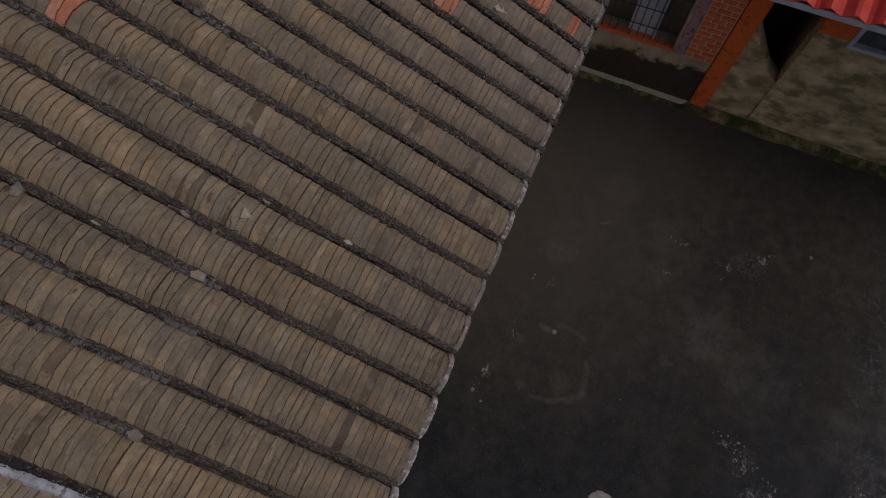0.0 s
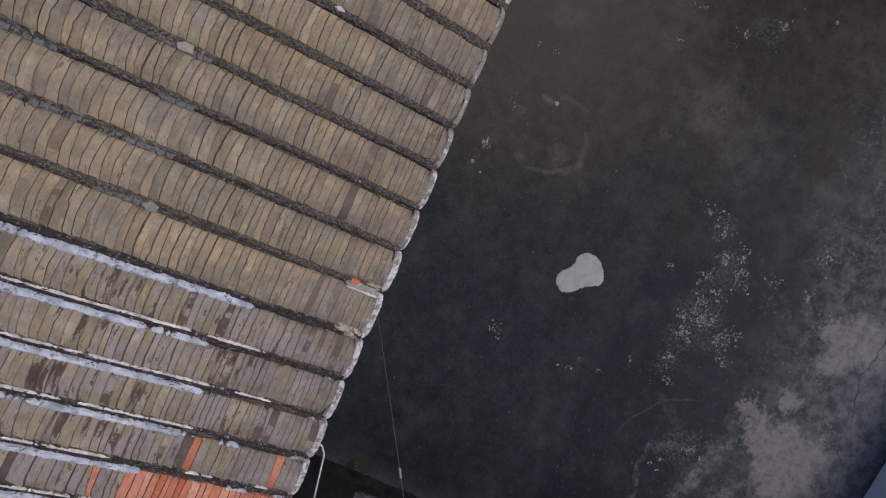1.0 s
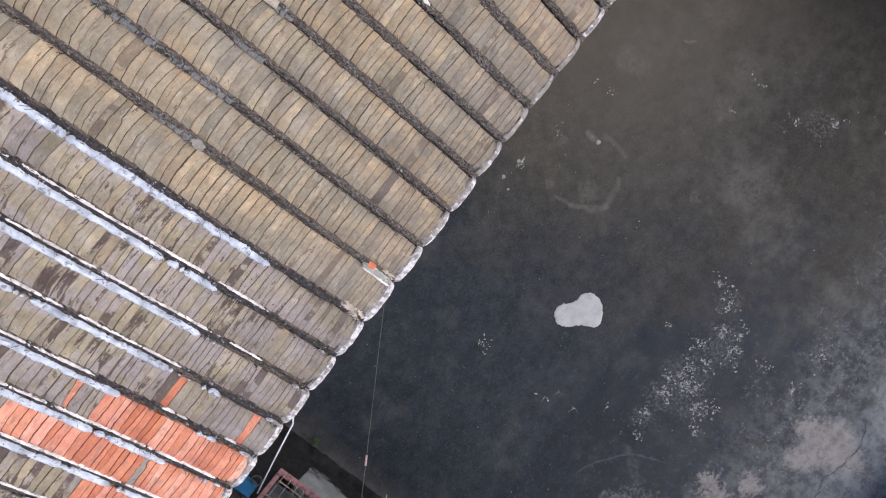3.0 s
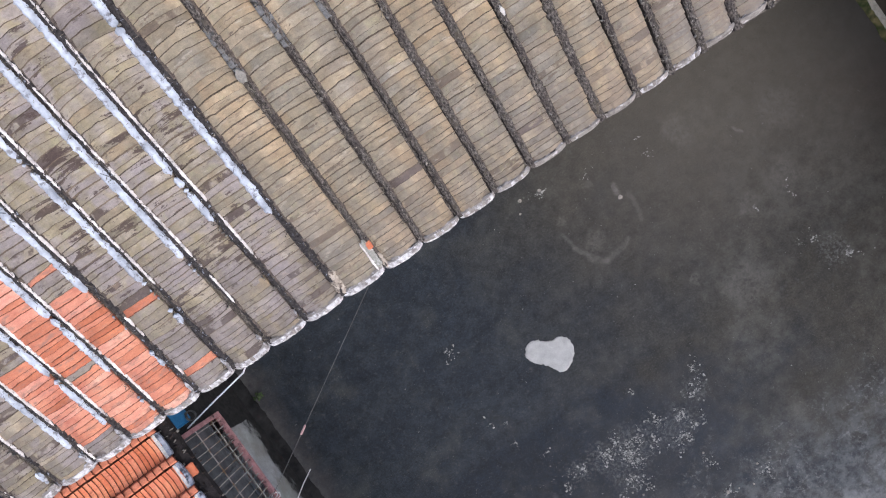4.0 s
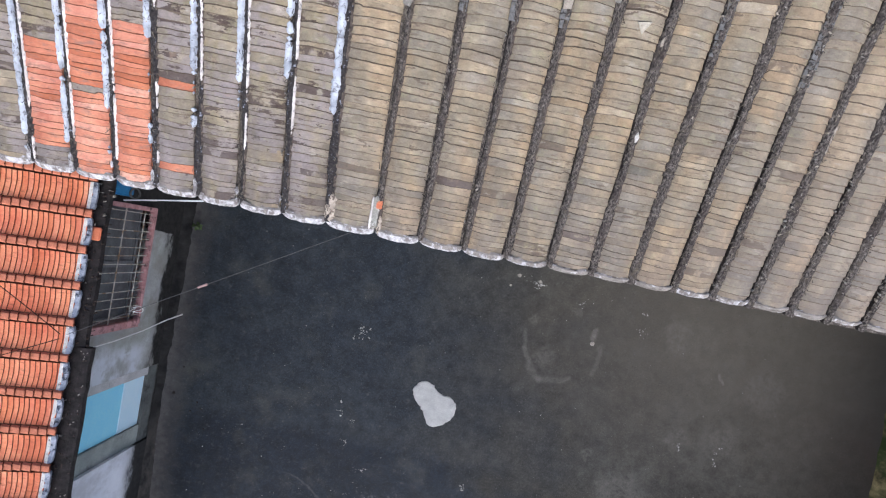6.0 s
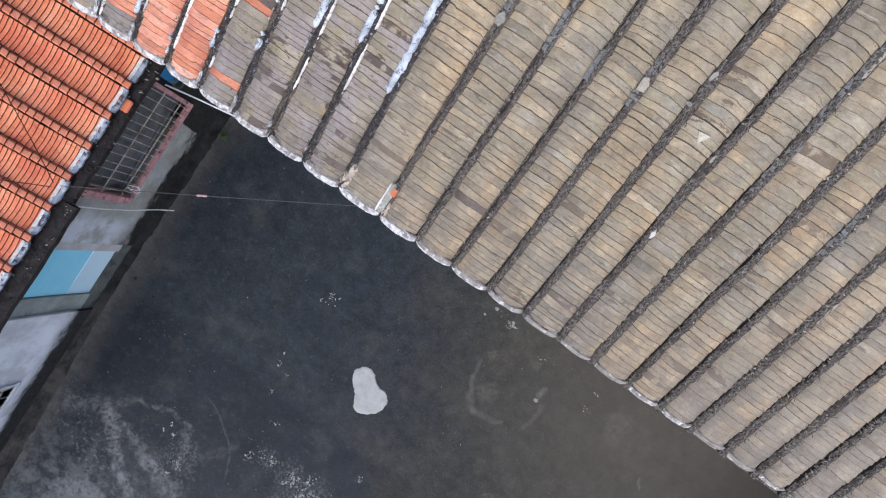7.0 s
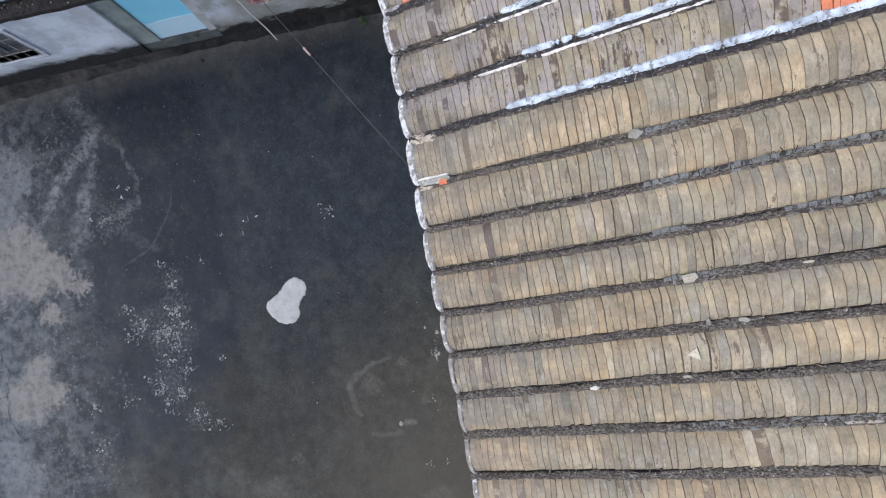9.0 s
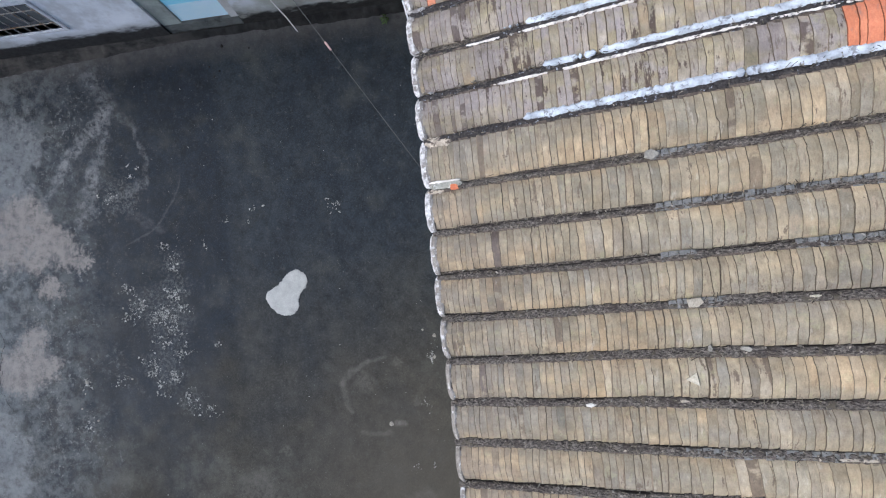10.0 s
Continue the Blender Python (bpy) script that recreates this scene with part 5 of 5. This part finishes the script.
bx = Shape()
block(bx, (0.008, 1.86, 1.62), (0.16, 2.06, 1.98), 0, 0.02)
box_ob = part("meter_box", bx, M["blue_box"], side, "blue plastic meter box with coiled cable")
cl = Shape()
tube(cl, [(0.18, 1.9 + 0.055 * math.cos(a), 1.62 + 0.1 * math.sin(a) + 0.004 * a) for a in [i * 0.4 for i in range(34)]], 0.006, 5)
part("cable_coil", cl, M["cable_dark"], box_ob)
rod = Shape()
tube(rod, [(-3.37, -0.185, 1.6), (-2.93, -0.105, 1.68), (-2.48, -0.03, 1.76), (-2.4, 0.02, 1.78), (-2.36, 0.2, 1.78), (-2.36, 0.5, 1.78)], 0.009, 6)
lone("white_pipe", rod, M["white_frame"], "thin white pipe running from the meter box under the eave", "pipe")
cb = Shape()
tube(cb, [local(0.02, 0.24, 2.3), local(0.03, 0.25, 1.75), local(0.04, 0.27, 1.3), local(0.08, 0.33, 0.8), local(0.135, 0.42, 0.35), local(0.19, 0.47, 0.06)], 0.0075, 6)
lone("wall_cable", cb, M["cable_white"], "white cable hanging down beside the pink window", "cable")

# the cable slung between the two eaves, and where it runs on over the orange roof
e4 = local(0.34, 0.56, 2.66)
far_end = Vector((-0.68, -0.045, 3.06))
cb = Shape()
tube(cb, sag(e4, far_end, 0.02, 20), 0.003, 5)
slung = lone("slung_cable", cb, M["cable_dark"], "thin grey cable slung between two roof eaves", "cable")
mid = e4.lerp(far_end, 0.492) - Vector((0, 0, 0.02))
tp = Shape()
dirn = (far_end - e4).normalized()
tube(tp, [mid - dirn * 0.045, mid, mid + dirn * 0.045], 0.0095, 8)
part("splice", tp, M["joint_tape"], slung, "pinkish taped splice")
for a, b, drop in (((0.30, 0.56, 2.69), (-0.75, 1.30, 3.01), 0.03), ((0.30, 0.52, 2.69), (-0.75, 0.02, 3.01), 0.0)):
    cb = Shape()
    tube(cb, sag(local(*a), local(*b), drop, 10), 0.0045, 5)
    lone("roof_cable", cb, M["cable_brown"], "thin dark cable lying over orange roof tiles", "cable", group="cables on the orange roof")

# weeds at the foot of the wall
pl = thing("weed", (-3.21, -0.34, 0.03), "small green weed growing in the wall's foot", "weed")
lv = Shape()
for i in range(26):
    a, l, h = rng.uniform(0, 6.28), rng.uniform(0.03, 0.085), rng.uniform(0.01, 0.09)
    d0 = Vector((math.cos(a), math.sin(a), 0))
    sd_ = Vector((-d0.y, d0.x, 0)) * rng.uniform(0.008, 0.016)
    t0, t1 = d0 * l * 0.35 + Vector((0, 0, h)), d0 * l + Vector((0, 0, h * 0.6))
    m_ = (t0 + t1) / 2 + Vector((0, 0, 0.008))
    lv.add([t0, m_ + sd_, t1, m_ - sd_, m_ + Vector((0, 0, -0.003))], [(0, 1, 4), (1, 2, 4), (2, 3, 4), (3, 0, 4)])
part("leaves", lv, M["leaf"], pl, kind="stuff")
st = Shape()
tube(st, [(0, 0, -0.02), (0.006, 0.004, 0.05), (0.014, 0.0, 0.1)], 0.004, 5)
part("stem", st, M["leaf"], pl)

# ---- the pale cement patch on the courtyard ----
# four soft splashes run together
SPLASH = ((0.148, -1.877, 0.174), (0.498, -2.004, 0.104), (0.335, -2.227, 0.06), (0.391, -2.1, 0.215))
ring = []
for i in range(84):
    a = 2 * math.pi * i / 84
    r = 0.02
    while sum(math.exp(-((0.32 + r * math.cos(a) - px) ** 2 + (-2.03 + r * math.sin(a) - py) ** 2) / pr ** 2) for px, py, pr in SPLASH) > 0.5:
        r += 0.002
    x, y = 0.32 + r * math.cos(a), -2.03 + r * math.sin(a)
    ring.append((x + 0.016 * noise.noise((x * 19, y * 19, 1)) + rng.uniform(-0.006, 0.006), y + 0.016 * noise.noise((x * 19, y * 19, 5)) + rng.uniform(-0.006, 0.006)))
n = len(ring)
cx, cy = sum(p[0] for p in ring) / n, sum(p[1] for p in ring) / n
s = Shape()
for f, h in ((0.97, 0.0), (0.955, 0.008), (0.88, 0.012), (0.5, 0.013)):
    s.v += [(cx + (x - cx) * f, cy + (y - cy) * f, h + (0.002 * noise.noise((x * 9 * f, y * 9 * f, 0)) if h else 0)) for x, y in ring]
s.v.append((cx, cy, 0.013))
s.f = [(k * n + i, k * n + (i + 1) % n, (k + 1) * n + (i + 1) % n, (k + 1) * n + i) for k in range(3) for i in range(n)] + [(3 * n + i, 3 * n + (i + 1) % n, 4 * n) for i in range(n)]
s.m = [0] * len(s.f)
lone("cement_patch", s, M["patch"], "pale grey cement splash dried on dark concrete", "cement patch", smooth=False)

# ---- the far house across the courtyard ----
FX = 6.25
farh = thing("far_house", (FX, -2.0, 0), "brick and render house with red pillar and sheet roof", "house")


def fp(y):
    return y + 2.0


s = Shape()
wall_with_holes(s, fp(-1.41), fp(1.2), 0, 3.0, 0.0, 0.24, [(fp(-0.86), fp(0.6), 0.98, 2.3)])
part("wall", s, M["foot_wall"], farh, "brown rendered wall, black towards its foot, below the grille")
s = Shape()
wall_with_holes(s, fp(-8.5), fp(-2.27), 0, 1.95, 0.0, 0.24, [(fp(-3.7), fp(-2.64), 1.86, 1.95)])
part("wall", s, M["stone_wall"], farh, "stained brown rendered wall")
s = Shape()
wall_with_holes(s, fp(-8.5), fp(-2.27), 1.95, 3.0, 0.003, 0.24, [(fp(-3.7), fp(-2.64), 1.95, 2.75)])
part("wall", s, M["red_paint"], farh, "orange-red painted upper wall")
for a, b in (((0.24, fp(-8.5), 0), (3.6, fp(-8.3), 3.0)), ((0.24, fp(1.0), 0), (3.6, fp(1.2), 3.0)), ((3.6, fp(-8.5), 0), (3.8, fp(1.2), 3.0)),
             ((1.3, fp(-2.27), 0), (1.4, fp(-1.2), 3.0)), ((0.24, fp(-2.47), 0), (1.3, fp(-2.27), 3.0)), ((0.0, fp(-2.27), 2.45), (0.2, fp(-1.66), 3.0))):
    part("wall", block(Shape(), a, b), M["interior"], farh)
s = Shape()
s.add([(x, fp(y), z) for x in (0.03, 0.26) for y, z in ((-2.27, 0.0), (-1.66, 0.0), (-1.66, 1.75), (-1.8, 1.5), (-2.05, 1.12), (-2.27, 0.93))],
      [(0, 5, 4, 3, 2, 1), (6, 7, 8, 9, 10, 11)] + [(q, (q + 1) % 6, (q + 1) % 6 + 6, q + 6) for q in range(6)])
part("sill_wall", s, M["stone_wall"], farh, "stained brown rendered parapet")
s = Shape()
block(s, (-0.03, fp(-1.66), 0), (0.2, fp(-1.42), 3.0), 0, 0.012)
part("pillar", s, M["red_paint"], farh, "orange-red painted square pillar")
s = Shape()
block(s, (-0.02, fp(-1.03), 0.95), (0.05, fp(-0.90), 3.0), 0, 0.008)
part("trim", s, M["pink"], farh, "pinkish rendered window trim")
s = Shape()
block(s, (-0.02, fp(-1.40), 0.97), (-0.003, fp(-1.035), 3.0))
panel = part("brick_panel", s, M["brick_joint"], farh, "red brick facing with pale joints")
bshape = Shape()
block(bshape, (-0.01, -0.081, -0.031), (0.006, 0.081, 0.031), 0, 0.004)
bmesh_brick = bshape.mesh("brick", M["brick"])
hshape = Shape()
block(hshape, (-0.01, -0.036, -0.031), (0.006, 0.036, 0.031), 0, 0.004)
hmesh_brick = hshape.mesh("brick", M["brick"])
for i in range(24):
    z = 1.02 + i * 0.083
    for y, me in (((-1.31, bmesh_brick), (-1.125, bmesh_brick)) if i % 2 else ((-1.355, hmesh_brick), (-1.22, bmesh_brick), (-1.085, hmesh_brick))):
        b = new("brick", me)
        b.parent = panel
        b.matrix_basis = Matrix.Translation((-0.025, fp(y), z))
# barred opening left of the bricks
gr = Shape()
block(gr, (-0.01, fp(-0.9), 0.93), (0.1, fp(0.6), 0.985), 0, 0.008)
grille = part("grille", gr, M["brick"], farh, "dark iron window grille on a brick sill")
for i in range(15):
    y = fp(-0.84 + i * 0.1)
    b = Shape()
    tube(b, [(0.03, y, 0.98), (0.03, y, 2.3)], 0.008, 5)
    part("bar", b, M["cable_dark"], grille)
for z in (1.2, 1.5, 1.8, 2.1):
    b = Shape()
    tube(b, [(0.035, fp(-0.86), z), (0.035, fp(0.6), z)], 0.008, 5)
    part("bar", b, M["cable_dark"], grille)
b = Shape()
block(b, (0.06, fp(-0.575), 0.985), (0.09, fp(-0.555), 2.3))
part("mullion", b, M["white_frame"], grille)
b = Shape()
block(b, (0.1, fp(-0.55), 1.0), (0.11, fp(-0.2), 2.28))
part("pane", b, M["white_frame"], grille, "dull grey window screen")
s = Shape()
block(s, (0.3, fp(-0.88), 0.9), (0.34, fp(0.7), 2.4))
part("partition", s, M["interior"], farh)
# right window
s = Shape()
for p, q in (((-0.02, fp(-3.7), 1.86), (0.08, fp(-2.64), 1.91)), ((-0.02, fp(-3.7), 2.7), (0.08, fp(-2.64), 2.75)), ((-0.02, fp(-2.69), 1.91), (0.08, fp(-2.64), 2.7)), ((-0.02, fp(-3.7), 1.91), (0.08, fp(-3.65), 2.7)), ((-0.01, fp(-3.2), 1.91), (0.07, fp(-3.16), 2.7))):
    block(s, p, q, 0, 0.006)
fw = part("window", s, M["white_frame"], farh, "white-framed window")
for a, bb in ((-3.64, -3.21), (-3.15, -2.70)):
    s = Shape()
    block(s, (0.05, fp(a), 1.92), (0.06, fp(bb), 2.69))
    part("pane", s, M["glass"], fw)
# corrugated sheet roof over the right half, white fascia
s = Shape()
cols = 150
for i in range(cols + 1):
    y = -8.6 + (8.6 - 1.5) * i / cols
    z = 0.028 * math.sin(i * 1.15)
    s.v += [(-0.5, fp(y), 2.72 + z), (3.8, fp(y), 3.5 + z), (-0.5, fp(y), 2.712 + z), (3.8, fp(y), 3.492 + z)]
s.f = [(4 * i, 4 * i + 1, 4 * i + 5, 4 * i + 4) for i in range(cols)] + [(4 * i + 2, 4 * i + 6, 4 * i + 7, 4 * i + 3) for i in range(cols)] + [(4 * i, 4 * i + 4, 4 * i + 6, 4 * i + 2) for i in range(cols)]
s.m = [0] * len(s.f)
part("sheet_roof", s, M["red_sheet"], farh, "red corrugated metal sheet roof")
s = Shape()
block(s, (-0.5, fp(-8.6), 2.62), (-0.47, fp(-1.5), 2.69), 0, 0.006)
part("fascia", s, M["white_frame"], farh, "white eave fascia")
s = Shape()
block(s, (-0.05, fp(-1.45), 3.0), (3.8, fp(1.2), 3.1), 0, 0.01)
part("flat_roof", s, M["plaster_grey"], farh)
# pale mortar fillet where the dark wall meets the yard
s = Shape()
n = 60
for i in range(n + 1):
    y = -1.42 + 2.6 * i / n
    o = 0.03 + 0.012 * noise.noise((y * 5, 2, 0)) + 0.012 * noise.noise((y * 21, 4, 0))
    s.v += [(0.0, fp(y), 0.075 + 0.02 * noise.noise((y * 6, 1, 1))), (-o, fp(y), 0.06 + 0.015 * noise.noise((y * 13, 1, 3))), (-o - 0.03, fp(y), 0.0)]
s.f = [(3 * i + j, 3 * i + j + 1, 3 * i + 4 + j, 3 * i + 3 + j) for i in range(n) for j in range(2)]
s.m = [0] * len(s.f)
part("foot_fillet", s, M["cream"], farh, "pale mortar fillet at the wall's foot")
# mossy foot of the far wall
s = Shape()
n = 70
for i in range(n + 1):
    y = -8.4 + 9.0 * i / n
    o = 0.1 + 0.06 * noise.noise((y * 2.1, 0, 3)) + 0.03 * noise.noise((y * 9, 0, 1))
    h = 0.1 + 0.05 * noise.noise((y * 3.1, 5, 3))
    h *= 0.35 if y > -1.45 else 1.0
    s.v += [(0.0, fp(y), h), (-o * 0.6, fp(y), h * 0.55), (-o - 0.04, fp(y), 0.004)]
s.f = [(3 * i + j, 3 * i + j + 1, 3 * i + 4 + j, 3 * i + 3 + j) for i in range(n) for j in range(2)]
s.m = [0] * len(s.f)
part("mossy_foot", s, M["far_moss"], farh, "mossy dirt along the wall's foot")

# ---- pale blue wall that closes the courtyard ----
s = Shape()
block(s, (-3.3, -0.2, 0), (9.3, 0.0, 0.45), 0, 0.01)
sw = lone("wall_south", s, M["pale_blue"], "pale blue painted courtyard wall", "wall", "structure")
sw.matrix_world = pose(0, -6.58, 0, 0, 0, -6)

# cracks in the bare concrete
for n_, run in enumerate((((1.5, -5.75), (1.22, -5.9), (0.88, -5.86), (0.58, -5.8), (0.27, -5.87), (-0.03, -5.96), (-0.29, -5.9), (-0.5, -5.98)), ((0.88, -5.86), (0.89, -6.04), (0.97, -6.21), (0.9, -6.5)))):
    s, r = Shape(), random.Random(60 + n_)
    pts = []
    for (xa, ya), (xb, yb) in zip(run, run[1:]):
        for k in range(9):
            t = k / 9
            pts.append((xa + (xb - xa) * t + r.uniform(-0.02, 0.02), ya + (yb - ya) * t + r.uniform(-0.02, 0.02)))
    for i, (x, y) in enumerate(pts):
        wd = 0.0012 * (1 - i / len(pts)) + 0.001 + r.uniform(0, 0.0024)
        s.v += [(x - wd * 0.4, y - wd, 0.004), (x + wd * 0.4, y + wd, 0.004)]
    s.f = [(2 * i, 2 * i + 2, 2 * i + 3, 2 * i + 1) for i in range(len(pts) - 1)]
    s.m = [0] * len(s.f)
    lone("crack", s, M["beam"], "thin dark crack in pale worn concrete", "crack", "structure")

# lichen and lime flecks on the concrete: crusts along crooked strings, and stray specks
FLECKS = ((1.7, -3.42, 0.1, 30), (1.36, -3.71, 0.12, 60), (1.23, -3.63, 0.1, 45), (0.94, -3.5, 0.1, 90), (1.1, -3.87, 0.13, 150), (0.66, -3.55, 0.1, 90), (0.76, -3.73, 0.09, 80), (0.46, -3.6, 0.12, 150), (0.48, -3.76, 0.1, 110), (0.36, -3.48, 0.13, 150),
          (0.18, -3.55, 0.11, 110), (0.37, -3.73, 0.12, 110), (0.32, -3.98, 0.08, 70), (0.03, -4.1, 0.1, 60), (0.28, -4.1, 0.06, 40), (0.26, -3.95, 0.06, 40), (-0.21, -3.46, 0.1, 80), (0.13, -3.46, 0.07, 45), (-0.5, -3.56, 0.1, 45), (0.42, -4.08, 0.08, 30),
          (1.24, -3.6, 0.1, 60), (1.56, -3.45, 0.09, 60), (1.74, -3.2, 0.1, 55), (1.23, -4.76, 0.07, 75), (1.79, -4.77, 0.11, 60), (1.25, -4.29, 0.07, 24), (1.41, -3.85, 0.07, 26), (0.92, -3.05, 0.12, 22), (-0.8, -1.32, 0.12, 60), (-0.48, -3.06, 0.06, 18),
          (-1.5, -3.9, 0.12, 40), (-1.2, -4.24, 0.14, 60), (-0.8, -2.45, 0.2, 40), (3.98, -2.62, 0.14, 45), (4.2, -3.05, 0.14, 60), (1.73, -3.18, 0.1, 40), (4.06, -1.94, 0.05, 18), (3.55, -1.95, 0.05, 14), (1.33, -0.18, 0.08, 60), (2.0, -0.3, 0.12, 18), (2.9, -0.35, 0.2, 22))
fk = Shape()
fr = random.Random(77)


def fleck(x, y, r, h, slot):
    n = fr.choice((5, 6, 7))
    turn, long = fr.uniform(0, 6.28), fr.uniform(0.5, 1.0)
    rim = []
    for q in range(n):
        a, d = 2 * math.pi * q / n, r * fr.uniform(0.55, 1.2)
        u, v = d * math.cos(a), d * math.sin(a) * long
        rim.append((x + u * math.cos(turn) - v * math.sin(turn), y + u * math.sin(turn) + v * math.cos(turn)))
    fk.add([(p, q, 0.0) for p, q in rim] + [(x + (p - x) * 0.8, y + (q - y) * 0.8, h) for p, q in rim], [tuple(range(n, 2 * n))] + [(q, (q + 1) % n, n + (q + 1) % n, n + q) for q in range(n)], slot)


for cx, cy, spread, count in FLECKS:
    done = 0
    while done < count * 0.9:
        x, y, way = fr.gauss(cx, spread * 0.42), fr.gauss(cy, spread * 0.42), fr.uniform(0, 6.28)
        loose_by = fr.uniform(0.002, 0.008) if fr.random() < 0.8 else 0.04
        for q in range(fr.randrange(4, 20)):
            way += fr.uniform(-1.3, 1.3)
            x, y = x + 0.01 * math.cos(way), y + 0.01 * math.sin(way)
            fleck(x + fr.gauss(0, loose_by), y + fr.gauss(0, loose_by), 0.0025 + 0.012 * fr.random() ** 2.8, fr.uniform(0.0015, 0.005), 0)
            done += 1
for cx, cy, spread, count in FLECKS:
    # solid crusts, three to a denser cluster
    for q in range(count // 28):
        x, y = fr.gauss(cx, spread * 0.6), fr.gauss(cy, spread * 0.6)
        for k in range(fr.randrange(4, 16)):
            x, y = x + fr.uniform(-0.013, 0.013), y + fr.uniform(-0.013, 0.013)
            fleck(x, y, fr.uniform(0.003, 0.011), fr.uniform(0.003, 0.007), 2)
for q in range(4200):
    x, y = fr.uniform(-3.1, 5.8), fr.uniform(-6.4, -0.05)
    if noise.noise((x * 1.3, y * 1.3, 3.0)) + 0.6 * noise.noise((x * 5.0, y * 5.0, 8.0)) + (0.25 if y < -3.2 and x < 2 else 0.0) > fr.uniform(-0.35, 0.6):
        fleck(x, y, 0.0018 + 0.0075 * fr.random() ** 5, fr.uniform(0.001, 0.003), 1)
lone("lichen_flecks", fk, [M["fleck"], M["speck"], M["crumb"]], "pale lichen and lime flecks crusted on dark concrete", "lichen", "stuff")

# a few dark pebbles near the ledge
for i, (x, y, d) in enumerate(((-3.08, -2.56, 0.022), (-2.75, -2.62, 0.014), (-2.68, -2.7, 0.012), (-2.82, -2.75, 0.012), (-2.6, -2.95, 0.01), (-3.02, -2.2, 0.012), (-2.55, -2.4, 0.009))):
    bm = bmesh.new()
    bmesh.ops.create_icosphere(bm, subdivisions=2, radius=d)
    for v in bm.verts:
        v.co *= 1 + 0.35 * noise.noise(v.co * 60 + Vector((i * 3.1, 0, 0)))
        v.co.z = v.co.z * 0.6 + d * 0.5
    s = Shape().add([v.co[:] for v in bm.verts], [[v.index for v in f.verts] for f in bm.faces])
    bm.free()
    ob = lone("pebble", s, M["beam"], "small dark pebble on damp concrete", "pebble", group="dark pebbles in the courtyard")
    ob.location = (x, y, 0)

# pale crumbs of mortar scattered on the courtyard
for i, (x, y, d) in enumerate(((2.19, -0.81, 0.04), (1.08, -0.12, 0.035), (1.37, -0.15, 0.028), (3.63, -4.97, 0.045), (4.53, -3.61, 0.03), (1.21, -4.76, 0.035), (1.23, -4.17, 0.018), (1.55, -4.86, 0.018),
                               (0.99, -0.27, 0.022), (1.73, -4.66, 0.022), (0.28, -4.2, 0.022), (1.36, -4.8, 0.016), (0.18, -4.1, 0.02))):
    bm = bmesh.new()
    bmesh.ops.create_icosphere(bm, subdivisions=2, radius=d * 0.75)
    for v in bm.verts:
        v.co *= 1 + 0.5 * noise.noise(v.co * 30 + Vector((i * 3.1, 4, 0)))
        v.co.z = max(0.0, v.co.z * 0.35 + d * 0.1)
    s = Shape().add([v.co[:] for v in bm.verts], [[v.index for v in f.verts] for f in bm.faces])
    bm.free()
    ob = lone("mortar_crumb", s, M["shard"], "pale crumb of dried mortar on damp concrete", "mortar crumb", group="mortar crumbs in the courtyard")
    ob.location = (x, y, 0)
